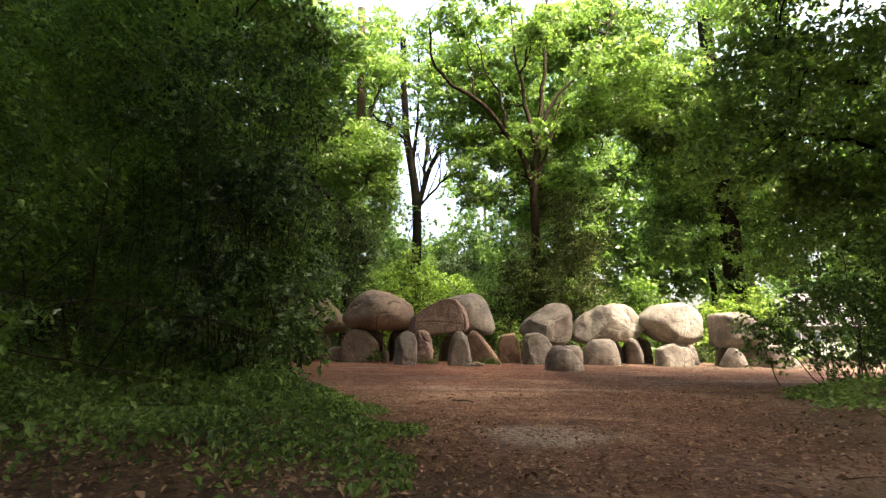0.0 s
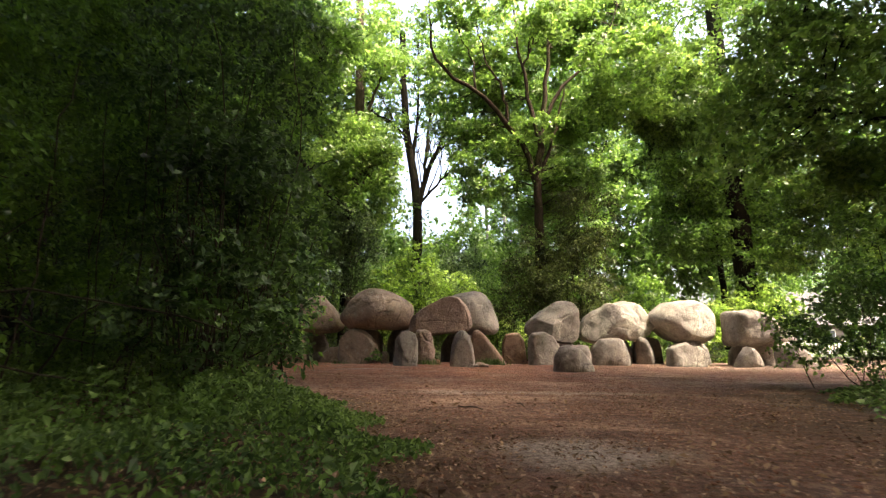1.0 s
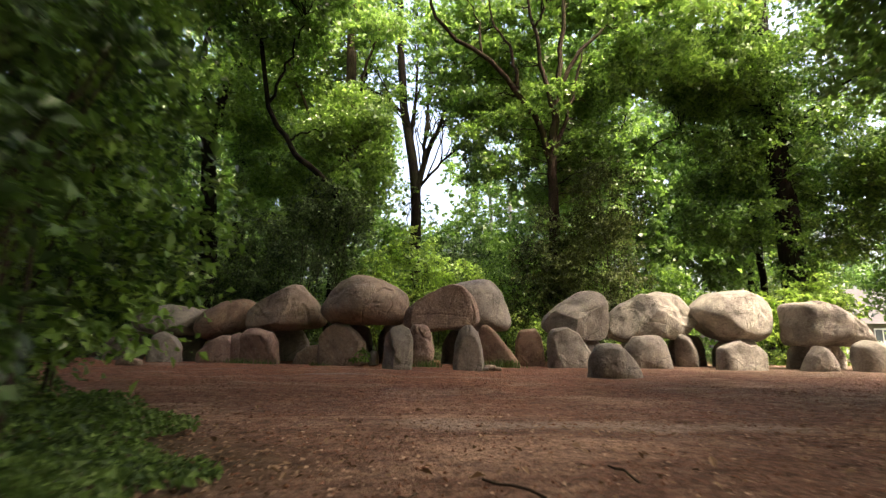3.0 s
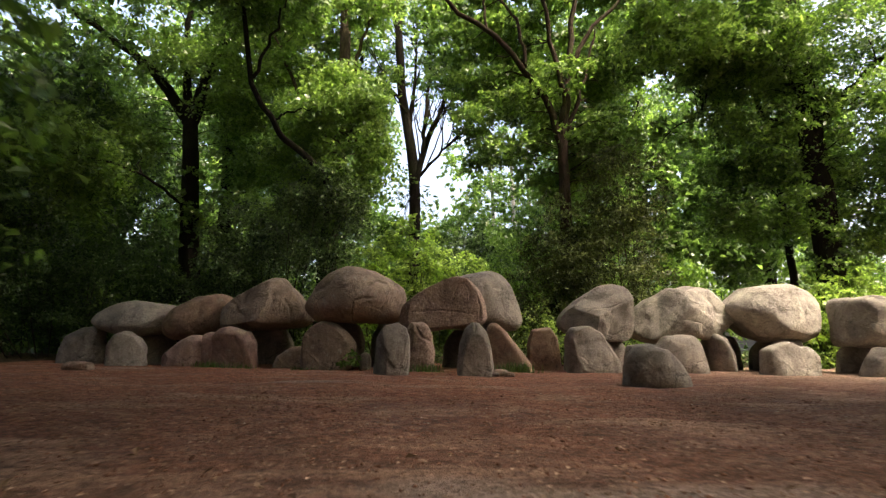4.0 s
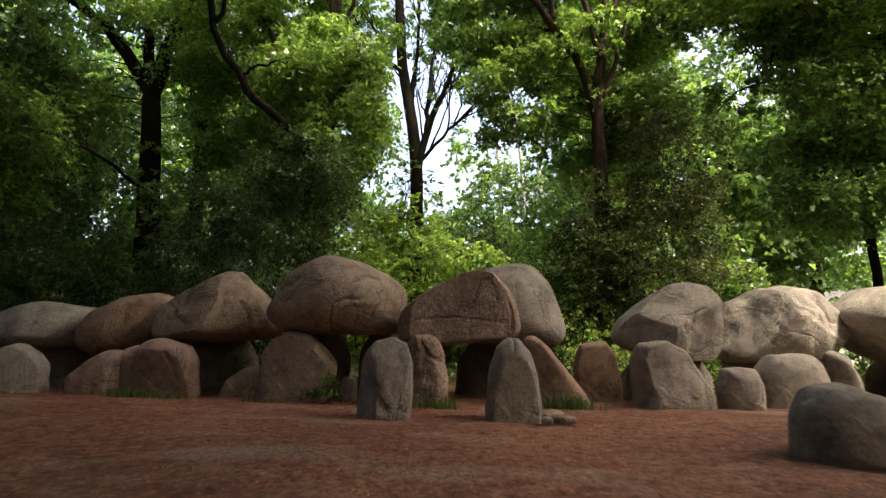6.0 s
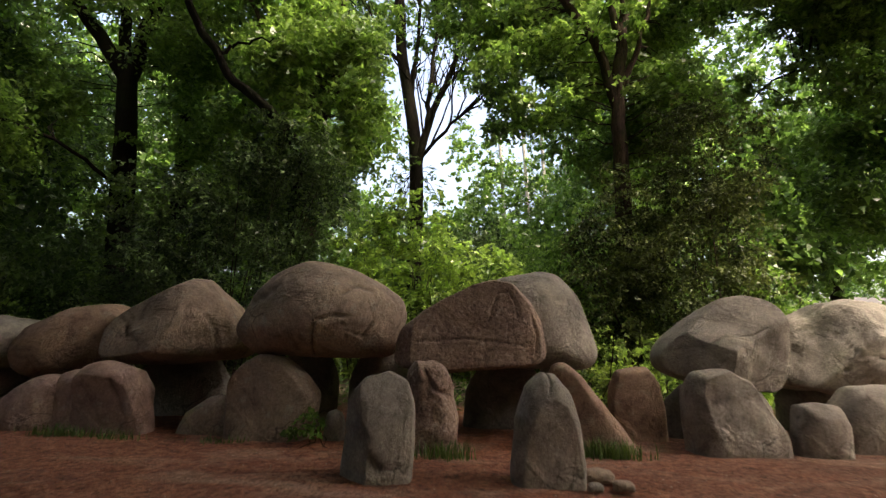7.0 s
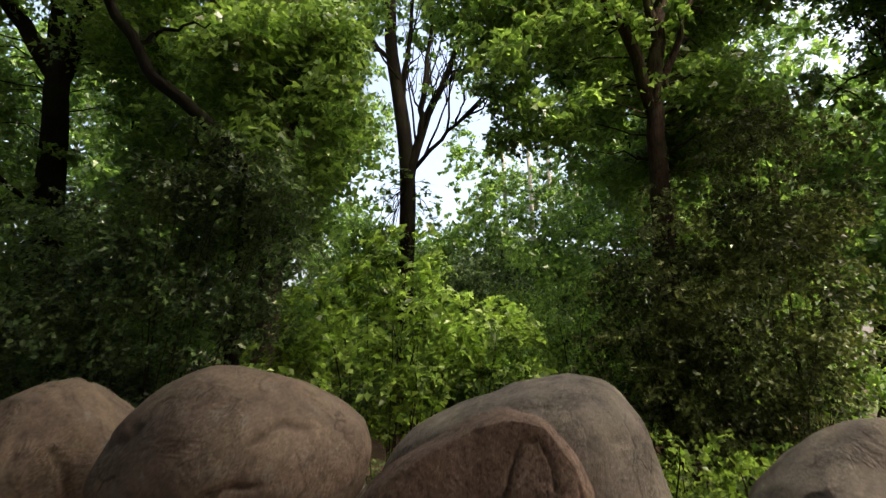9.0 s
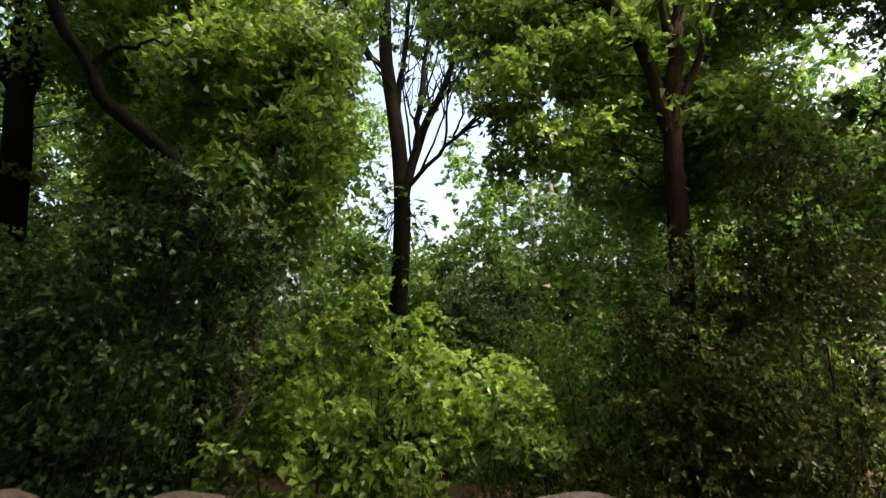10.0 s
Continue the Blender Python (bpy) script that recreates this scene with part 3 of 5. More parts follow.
cap(-2.57, 20.2, 1.05, 2.61, 2.3, 1.49, M_STONE_WARM, 14, "large smooth grey-brown capstone with a cracked flank",
    shape=[(-1, 0.3), (-0.94, 0.2), (-0.72, 0.03), (-0.14, 0), (0.65, 0.03), (0.87, 0.08), (1, 0.49), (0.96, 0.66), (0.72, 0.8), (0.35, 0.93), (-0.2, 1), (-0.57, 0.9), (-0.82, 0.66)],
    detail=7, blunt=2.3, rnd=1,
    cracks=[([(0.02, 0.02), (0.06, 0.18), (0.1, 0.36), (0.3, 0.42), (0.45, 0.42)], 0.02, 0.045), ([(0.36, 0.16), (0.44, 0.28), (0.58, 0.24), (0.7, 0.38)], 0.016, 0.03),
            ([(0.36, 0.62), (0.5, 0.72), (0.66, 0.68)], 0.03, 0.05), ([(-0.7, 0.55), (-0.5, 0.62), (-0.4, 0.7)], 0.06, 0.04)])
middle = cap(0.22, 20.65, 0.92, 3.05, 2.4, 1.62, M_STONE, 15, "big smooth pale-topped capstone over the tomb's entrance",
             shape=[(1, 0.15), (0.9, 0.02), (0, 0), (-0.8, 0.1), (-1, 0.3), (-0.8, 0.55), (-0.4, 0.78), (0, 0.93), (0.4, 1), (0.6, 0.97), (0.8, 0.74), (0.93, 0.44)], detail=6,
             cracks=[([(0.45, 0.68), (0.66, 0.66), (0.8, 0.6)], 0.03, 0.02)])
boulder("broken_front", "rough dark broken front of the capstone", "", (-0.52, -1.1, 0.0), (2.12, 1.5, 1.33), M_STONE_ROUGH, 16,
        shape=[(-1, 0.1), (-0.9, 0.05), (-0.3, 0), (0.4, 0.06), (0.9, 0.1), (1, 0.25), (0.95, 0.5), (0.8, 0.72), (0.55, 0.95), (0.3, 1), (0, 0.95), (-0.3, 0.82), (-0.65, 0.66), (-0.92, 0.45)],
        facets=[(0.05, -1, 0.12, 0.62)], parent=middle, detail=7, rough=0.032, blunt=3.2,
        cracks=[([(0.24, 0.55), (0.3, 0.72), (0.38, 0.84), (0.52, 0.86), (0.6, 0.7), (0.62, 0.58)], 0.02, 0.03), ([(-0.7, 0.32), (0, 0.36), (0.75, 0.3)], 0.02, 0.02),
                ([(0.8, 0.6), (0.86, 0.4), (0.84, 0.2)], 0.02, 0.03)])
cap(3.64, 20.3, 0.64, 1.94, 1.9, 1.55, M_STONE, 17, "angular grey-brown capstone with a slanting top",
    shape=[(-1, 0.38), (-0.9, 0.25), (-0.45, 0.13), (0.1, 0.05), (0.6, 0), (0.9, 0.1), (1, 0.48), (0.92, 0.73), (0.7, 0.92), (0.42, 1), (0.16, 0.96), (-0.2, 0.85), (-0.6, 0.66), (-0.9, 0.5)],
    facets=[(0.3, -0.95, -0.28, 0.56), (-0.55, -0.8, -0.1, 0.62), (-0.12, -0.55, 0.83, 0.42)], rnd=0, detail=6, blunt=2.7, rough=0.045,
    cracks=[([(-0.8, 0.46), (-0.45, 0.48), (-0.2, 0.56), (0.25, 0.58), (0.5, 0.66), (0.85, 0.62)], 0.012, 0.015), ([(0.3, 0.6), (0.22, 0.45), (0.1, 0.35)], 0.015, 0.03)])
cap(6.2, 21.2, 0.66, 2.85, 2.3, 1.5, M_STONE_PALE, 18, "pale rugged sunlit capstone with a torn edge",
    shape=[(-1, 0.3), (-0.94, 0.63), (-0.7, 0.85), (-0.3, 1), (0.37, 0.97), (0.6, 0.76), (1, 0.5), (0.8, 0.25), (0.45, 0.05), (0, 0.14), (-0.4, 0), (-0.9, 0.1)], rough=0.085,
    facets=[(0.1, -0.9, -0.38, 0.52), (-0.55, -0.75, 0.35, 0.66), (0.4, -0.8, 0.45, 0.62)], detail=6, cracks=[([(0.4, 0.98), (0.36, 0.78), (0.5, 0.55)], 0.03, 0.07), ([(-0.92, 0.62), (-0.6, 0.7), (-0.35, 0.64)], 0.012, 0.02),
            ([(-0.25, 0.42), (0.1, 0.36), (0.3, 0.2)], 0.012, 0.02), ([(-0.42, 0.62), (-0.3, 0.4), (-0.45, 0.25)], 0.018, 0.05), ([(0.5, 0.55), (0.75, 0.52)], 0.015, 0.04)])
cap(8.27, 21.0, 0.66, 2.3, 2.3, 1.62, M_STONE_PALE, 19, "smooth round pale sunlit capstone",
    shape=[(-1, 0.58), (-0.8, 0.76), (-0.43, 0.94), (0.4, 1), (0.77, 0.9), (0.98, 0.68), (1, 0.4), (0.9, 0.14), (0.55, 0.02), (0, 0.04), (-0.4, 0.12), (-0.72, 0.32)],
    facets=[(-0.5, -0.5, -0.7, 0.68)], detail=6, rough=0.022, cracks=[([(0.55, 0.6), (0.6, 0.5), (0.66, 0.52)], 0.04, 0.05)])
cap(10.5, 19.9, 0.58, 2.12, 2.0, 1.3, M_STONE, 20, "weathered pale grey-brown capstone with a projecting nose",
    shape=[(-1, 0.8), (-0.9, 0.95), (-0.5, 1), (-0.1, 0.95), (0.3, 0.72), (0.7, 0.52), (0.95, 0.2), (1, 0.06), (0.8, 0.02), (0.3, 0.06), (-0.05, 0.1), (-0.28, 0.03), (-0.8, 0), (-0.98, 0.1)],
    rough=0.06, detail=6, blunt=3.0, cracks=[([(0.2, 0.65), (0.3, 0.45), (0.28, 0.3)], 0.05, 0.07), ([(-0.3, 0.9), (-0.25, 0.6), (-0.4, 0.3)], 0.04, 0.03)])

upright("end_stone", -10.25, 20.9, 1.2, 0.8, 1.03, M_STONE, 30, "grey end stone leaning at the tomb's end",
        [(-1, 0.05), (-0.7, 0.7), (0, 0.95), (0.9, 1), (1, 0.3), (1, -0.3), (-1, -0.3)])
upright("side_stone", -8.28, 19.75, 0.92, 0.8, 0.87, M_STONE, 31, "rounded grey-brown upright stone below a capstone",
        [(-1, 0), (-0.95, 0.6), (-0.6, 0.92), (-0.1, 1), (0.5, 0.8), (0.9, 0.5), (1, -0.3), (-1, -0.3)], facets=[(0.4, -0.8, 0.1, 0.6)])
upright("side_stone", -6.78, 19.75, 1.15, 0.8, 0.75, M_STONE_PINK, 32, "low slanting pinkish upright stone",
        [(-1, 0.1), (-0.9, 0.35), (-0.2, 0.8), (0.3, 1), (0.8, 0.97), (1, 0.8), (1, -0.3), (-1, -0.3)])
upright("side_stone", -6.17, 19.8, 0.5, 0.6, 0.85, M_STONE_PINK, 33, "narrow upright stone between two larger ones")
upright("side_stone", -5.48, 19.65, 1.12, 0.9, 0.98, M_STONE_PINK, 34, "pinkish block-shaped upright stone with mossy foot",
        [(-0.97, 0.2), (-0.95, 0.77), (-0.68, 0.95), (-0.26, 1), (0.64, 0.87), (0.92, 0.63), (1, 0.1), (0.95, -0.3), (-0.95, -0.3)], facets=[(-0.1, -0.8, -0.5, 0.45)],
        cracks=[([(0.2, 0.75), (0.45, 0.5), (0.6, 0.2)], 0.04, 0.06)], rough=0.045)
upright("side_stone", -4.12, 19.85, 0.9, 0.6, 0.52, M_STONE_WARM, 35, "low broken stone beside an upright",
        [(-1, 0), (-0.7, 0.5), (0, 0.9), (0.6, 1), (1, 0.9), (1, -0.3), (-1, -0.3)])
upright("side_stone", -3.13, 19.6, 1.4, 0.85, 1.13, M_STONE_WARM, 36, "broad rounded grey upright stone",
        [(-1, -0.3), (-0.99, 0.41), (-0.9, 0.7), (-0.6, 0.9), (-0.24, 1), (0.23, 0.94), (0.64, 0.77), (1, 0.53), (0.95, 0.29), (0.7, -0.3)], facets=[(-0.15, -0.95, 0.1, 0.62)], rnd=1, detail=6, rough=0.022)
upright("portal_stone", -1.24, 17.3, 0.76, 0.75, 1.03, M_STONE, 37, "narrow grey entrance stone standing free before the tomb",
        [(-1, -0.3), (-0.95, 0.3), (-0.88, 0.69), (-0.39, 0.93), (0.22, 1), (0.7, 0.9), (0.95, 0.66), (0.97, 0.28), (0.85, -0.3)], facets=[(-0.75, -0.62, 0.05, 0.7), (0.35, -0.92, 0.1, 0.78), (0.1, -0.75, 0.65, 0.62)], rnd=0, detail=6, rough=0.022,
        cracks=[([(-0.6, 0.6), (-0.2, 0.3), (0.1, 0.1)], 0.06, 0.04)])
upright("portal_stone", 0.45, 17.3, 0.72, 0.72, 1.04, M_STONE, 38, "pointed grey entrance stone standing free before the tomb",
        [(-0.95, -0.3), (-1, 0.15), (-0.88, 0.6), (-0.6, 0.88), (-0.2, 1), (0.2, 0.99), (0.6, 0.82), (0.88, 0.5), (1, 0.1), (0.98, -0.3)], facets=[(0.1, -0.85, -0.2, 0.78)], rnd=0, detail=6, rough=0.018,
        cracks=[([(-0.05, 1.0), (0.0, 0.9), (-0.05, 0.84)], 0.014, 0.02)])
upright("passage_stone", -0.8, 18.85, 0.6, 0.7, 1.08, M_STONE_ROUGH, 39, "reddish jagged stone of the entrance passage",
        [(-1, 0), (-0.95, 0.85), (-0.6, 1), (0.4, 0.95), (0.8, 0.7), (1, 0.3), (1, -0.3), (-1, -0.3)], rough=0.08, detail=6, cracks=[([(-0.3, 0.9), (0.2, 0.7), (0.7, 0.65)], 0.03, 0.06)])
upright("passage_stone", 1.3, 19.1, 1.2, 0.55, 1.12, M_STONE_BROWN, 40, "brown slab leaning beside the entrance passage",
        [(-1, -0.3), (-1, 0.5), (-0.85, 0.95), (-0.56, 1), (-0.17, 0.82), (0.41, 0.43), (1, 0), (1, -0.3)])
upright("side_stone", 2.24, 20.2, 0.88, 0.6, 1.05, M_STONE_BROWN, 41, "brown upright slab behind the front row",
        [(-1, -0.3), (-0.97, 0.55), (-0.68, 0.93), (0.35, 1), (0.8, 0.75), (1, 0), (1, -0.3)], facets=[(0, -1, 0.05, 0.6)])
upright("side_stone", 3.25, 19.3, 1.26, 0.9, 1.08, M_STONE, 42, "thick grey upright stone with a domed top",
        [(-0.95, -0.3), (-1, 0.1), (-1, 0.76), (-0.83, 0.93), (-0.16, 1), (0.29, 0.85), (0.67, 0.5), (0.97, 0.2), (1, 0), (0.9, -0.3)], facets=[(0.12, -0.9, 0.38, 0.66)], rnd=1, detail=6, rough=0.045)
upright("side_stone", 4.32, 19.25, 0.72, 0.6, 0.65, M_STONE, 43, "small pale block beside an upright stone",
        [(-1, -0.3), (-0.95, 0.5), (-0.7, 0.95), (0, 1), (0.7, 0.95), (0.95, 0.6), (1, -0.3)])
upright("side_stone", 5.42, 19.75, 1.36, 0.85, 0.88, M_STONE, 44, "low broad upright stone under a pale capstone",
        [(-1, 0), (-0.9, 0.6), (-0.5, 0.95), (0, 1), (0.5, 0.98), (0.7, 0.8), (0.95, 0.2), (1, -0.3), (-1, -0.3)])
upright("side_stone", 7.82, 19.35, 1.3, 0.85, 0.74, M_STONE_PALE, 45, "low pale sunlit upright stone with a notched top",
        [(-1, 0.1), (-0.95, 0.75), (-0.5, 0.9), (-0.05, 1), (0.3, 0.8), (0.6, 0.85), (0.95, 0.55), (1, -0.2), (-1, -0.3)], facets=[(0.2, -0.85, 0.3, 0.6)])
upright("side_stone", 9.57, 18.85, 0.86, 0.75, 0.64, M_STONE, 46, "low grey upright stone with a pointed top",
        [(-1, 0), (-0.6, 0.6), (-0.1, 1), (0.3, 0.9), (0.7, 0.6), (1, 0), (0.9, -0.3), (-0.95, -0.3)])
upright("side_stone", 11.0, 18.7, 1.25, 0.9, 0.79, M_STONE_PALE, 47, "broad pale upright stone at the tomb's end",
        [(-1, 0), (-0.95, 0.8), (-0.5, 1), (0, 0.9), (0.5, 0.6), (1, 0.1), (1, -0.3), (-1, -0.3)])
for sx, sy, sw, sh, seed in ((-8.9, 21.7, 1.4, 0.95, 50), (-7.2, 21.7, 1.3, 0.8, 51), (-5.5, 21.9, 1.3, 1.12, 52), (-3.0, 21.1, 0.8, 1.2, 53), (-1.75, 21.3, 0.9, 1.3, 54),
                             (0.35, 21.3, 1.05, 1.05, 55), (3.7, 20.9, 1.3, 0.85, 56), (6.0, 21.9, 1.2, 0.9, 63), (7.3, 21.9, 0.9, 0.95, 57), (8.8, 21.7, 1.1, 0.85, 58), (10.6, 20.8, 1.2, 0.8, 59)):
    upright("back_stone", sx, sy - 0.1, sw * 1.35, 0.8, sh, M_STONE, seed, "dark shaded upright stone at the rear of the chamber", detail=4)
upright("support_stone", 8.45, 20.5, 0.75, 0.8, 0.95, M_STONE, 60, "shaded support stone under a round capstone", detail=4)
upright("support_stone", 6.9, 20.7, 0.6, 0.8, 0.95, M_STONE, 62, "leaning brown support stone under a capstone", [(-1, -0.3), (-0.9, 0.9), (-0.5, 1), (0.2, 0.9), (0.8, 0.4), (1, -0.3)], detail=4)
upright("support_stone", 0.95, 20.0, 0.5, 0.6, 1.1, M_STONE, 64, "grey support stone beside the entrance passage", detail=5)
boulder("boulder", "lone low grey boulder lying before the tomb", "boulder", (3.27, 15.05, 0), (1.05, 0.95, 0.64), M_STONE, 70,
        shape=[(-1, 0.32), (-0.9, 0.66), (-0.62, 0.94), (-0.18, 1), (0.35, 0.87), (0.67, 0.5), (1, 0), (1, -0.3), (-0.95, -0.3)], rnd=2, detail=6, blunt=2.3, rough=0.04)
boulder("rubble_stone", "small grey stone lying on the soil", "stone", (-2.18, 19.5, 0), (0.3, 0.3, 0.38), M_STONE, 71, POST, detail=4)
boulder("rubble_stone", "small dark flat stone lying on the soil", "stone", (-7.98, 17.6, 0), (0.66, 0.4, 0.16), M_STONE_BROWN, 72, POST, detail=4)
boulder("rubble_stone", "small stone at the foot of an entrance stone", "stone", (0.96, 17.4, 0), (0.34, 0.28, 0.1), M_STONE_WARM, 73, POST, detail=4)
boulder("rubble_stone", "small flat stone beside an entrance stone", "stone", (1.12, 17.05, 0), (0.2, 0.2, 0.07), M_STONE_WARM, 74, POST, detail=4)
boulder("rubble_stone", "small worn stone beside an entrance stone", "stone", (0.84, 16.98, 0), (0.15, 0.16, 0.06), M_STONE, 75, POST, detail=4)

# ---- trees behind the tomb ----
tree("forked_tree", "tall slender dark forked tree with sparse leaves against the sky",
     [(-2.3, 34, -0.1), (-2.4, 34, 5), (-2.45, 34, 9.0), (-2.75, 34, 11.5), (-3.1, 34, 13.5), (-3.4, 34, 16), (-3.6, 34, 21)], 0.33,
     [([(-2.4, 34, 8.8), (-2.0, 34, 10.6), (-1.4, 34, 12.3), (-0.8, 34, 14), (-0.2, 34, 17.5), (0, 34, 21)], 0.2),
      ([(-2.0, 34, 10.6), (-1.95, 34, 12.5), (-1.7, 34, 15), (-1.6, 34, 20)], 0.14),
      ([(-2.4, 34, 9.2), (-1.2, 33.5, 10.4), (0.2, 33.2, 11.6), (1.8, 33, 13.2)], 0.09),
      ([(-1.3, 34, 12.5), (-0.2, 34, 14.2), (0.7, 34, 16.8)], 0.09),
      ([(-3.1, 34, 13.6), (-4.2, 33.8, 14.6), (-5.4, 33.6, 15.4), (-6.4, 33.4, 17)], 0.1),
      ([(-2.8, 34, 11.8), (-2.6, 34, 14), (-2.5, 34, 17), (-2.6, 34, 21)], 0.12)],
     [(-3, 34, 18.6, 4.4, 2.5, 3.6, 190, 0.65), (1.2, 33.4, 14.0, 2.2, 1.5, 2.2, 30, 0.5), (-2.5, 33.8, 7.6, 1.3, 1, 2.2, 26, 0.4), (-5.2, 33.6, 15.8, 1.6, 1.2, 1.4, 20, 0.55), (-1.2, 34, 13.5, 1.6, 1.2, 2.6, 26, 0.4)],
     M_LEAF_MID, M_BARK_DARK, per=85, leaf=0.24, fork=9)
tree("oak_tree", "large tree with reddish trunk, curved limbs and bright leaves",
     [(4.3, 26.8, -0.1), (4.15, 26.8, 5), (4.1, 26.8, 9.2)], 0.3,
     [([(4.1, 26.8, 8.3), (3.65, 26.6, 9.8), (2.55, 26.1, 11.4), (1.06, 25.7, 12.8), (-0.4, 25.4, 13.7), (-1.06, 25.2, 14.7), (-1.3, 25, 17)], 0.17),
      ([(2.6, 26.1, 11.4), (2.3, 26, 13.1), (1.55, 26, 14.6), (1.1, 26, 16.4)], 0.09),
      ([(4.12, 26.85, 9.0), (4.35, 26.9, 11.0), (4.55, 26.9, 12.6), (4.8, 26.7, 15.4), (4.95, 26.7, 19)], 0.2),
      ([(4.3, 26.9, 10.6), (3.85, 26.8, 12.4), (3.45, 26.6, 14.6), (3.1, 26.5, 16), (3.0, 26.4, 19)], 0.13),
      ([(4.12, 26.8, 8.5), (4.6, 26.8, 9.7), (5.1, 26.7, 11.6), (5.5, 26.6, 13.4)], 0.12),
      ([(4.5, 26.9, 11.8), (5.3, 26.8, 13.2), (6.5, 26.7, 14.6), (7.7, 26.6, 16.2), (8.3, 26.5, 17.8)], 0.11),
      ([(3.45, 26.6, 14.6), (4.0, 26.4, 15.8), (4.1, 26.2, 17.6)], 0.06), ([(1.06, 25.7, 12.8), (0.9, 25.6, 14.2), (0.3, 25.5, 15.6)], 0.06)],
     [(4.0, 29.0, 14.8, 6.2, 2.0, 4.6, 165, 0.9), (2.6, 24.4, 16.8, 4.5, 1.8, 1.6, 40, 0.7), (7.5, 28.5, 18.0, 3.4, 1.8, 2.2, 44, 0.85), (3.4, 26.3, 11.0, 2.2, 0.8, 1.0, 16, 0.45), (8.2, 23.5, 12.4, 2.8, 2.4, 2.2, 60, 0.75),
      (4.6, 28.4, 9.0, 2.6, 1.2, 2.4, 40, 0.8), (6.0, 27.4, 8.2, 1.4, 1.2, 1.8, 22, 0.7), (1.5, 27.2, 10.0, 1.9, 1.5, 2.6, 40, 0.7)],
     M_LEAF_BRIGHT, M_BARK_RED, per=150, leaf=0.27, up=0.35)
tree("oak_tree", "tree with a tall straight trunk and bright green leaves",
     [(-5.6, 29, -0.1), (-5.5, 29, 6), (-5.3, 29, 14), (-5.5, 29, 20)], 0.34,
     [([(-5.4, 29, 11), (-4.6, 28.6, 13.4), (-3.6, 28, 16)], 0.14), ([(-5.4, 29, 9), (-6.8, 28, 11), (-8.2, 27, 14)], 0.14), ([(-5.5, 29, 7.5), (-4.6, 27.4, 8.8), (-4.0, 26.6, 10)], 0.1)],
     [(-4.9, 26.6, 8.4, 2.4, 1.8, 3.2, 90, 0.8), (-6, 28.8, 14.5, 3.6, 2.6, 4.5, 62, 0.9), (-6.6, 29, 18.6, 3.6, 2.2, 1.8, 26, 0.9), (-5.4, 28, 6.5, 1.8, 1.5, 1.4, 24, 0.8)],
     M_LEAF_BRIGHT, M_BARK, per=150, leaf=0.27, up=0.35)
tree("oak_tree", "green tree standing behind the reddish-trunked oak",
     [(7.4, 34.5, -0.1), (7.3, 34.5, 7), (7.0, 34.5, 15)], 0.28,
     [([(7.3, 34.5, 7.5), (6.0, 34.2, 10), (5.0, 34, 13)], 0.11), ([(7.2, 34.5, 9), (8.6, 34.2, 11.4), (9.8, 34, 14)], 0.11)],
     [(6.9, 35, 11.5, 3.4, 2.0, 7.5, 120, 0.95), (6.6, 35, 18, 5.5, 2.0, 3.0, 60, 0.95)],
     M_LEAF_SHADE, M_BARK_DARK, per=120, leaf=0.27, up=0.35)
tree("oak_tree", "dark-trunked tree standing by the far house",
     [(20, 42, -0.1), (20.1, 42, 6), (20, 42, 13)], 0.4,
     [([(20.1, 42, 5.5), (18.6, 41.6, 7.6), (17.4, 41.4, 10)], 0.12), ([(20.1, 42, 6.5), (21.8, 41.6, 8.4), (23, 41.4, 11)], 0.12)],
     [(20, 42, 11.5, 5.0, 3.0, 5.6, 110, 1.1)],
     M_LEAF_MID, M_BARK_DARK, per=110, leaf=0.3, up=0.35)
tree("ivy_tree", "dark ivy-clad tree with two rising limbs at the clearing's edge",
     [(-11.3, 28.8, -0.1), (-11.65, 28.8, 5), (-12.1, 28.8, 10.3)], 0.5,
     [([(-12.1, 28.8, 10.2), (-13.6, 28.4, 12.4), (-15.6, 28, 14), (-18.5, 27.4, 16)], 0.28), ([(-12.1, 28.8, 10.2), (-11.3, 28.6, 12.6), (-10.2, 28, 15), (-9, 27.6, 18)], 0.3),
      ([(-12.1, 28.8, 10), (-12.6, 28.8, 14), (-12.4, 28.8, 19)], 0.24), ([(-11.7, 28.8, 6.2), (-12.8, 27.4, 7.2), (-14.4, 25.6, 7.6), (-16.6, 24.4, 7.8)], 0.075)],
     [(-13, 28.2, 16.5, 6.5, 4, 4.5, 110, 1.05), (-17, 28.5, 10.0, 3.6, 3, 3.5, 50, 1.0), (-9.4, 28.2, 12.5, 2.0, 2.0, 4.0, 44, 0.9), (-12.5, 23, 17.5, 3.5, 3.0, 1.2, 20, 1.1),
      (-11.7, 28.6, 4.6, 0.75, 0.6, 4.2, 46, 0.36), (-15.6, 25.2, 6.6, 2.2, 2.2, 2.6, 70, 0.9)],
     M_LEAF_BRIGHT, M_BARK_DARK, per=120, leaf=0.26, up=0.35)
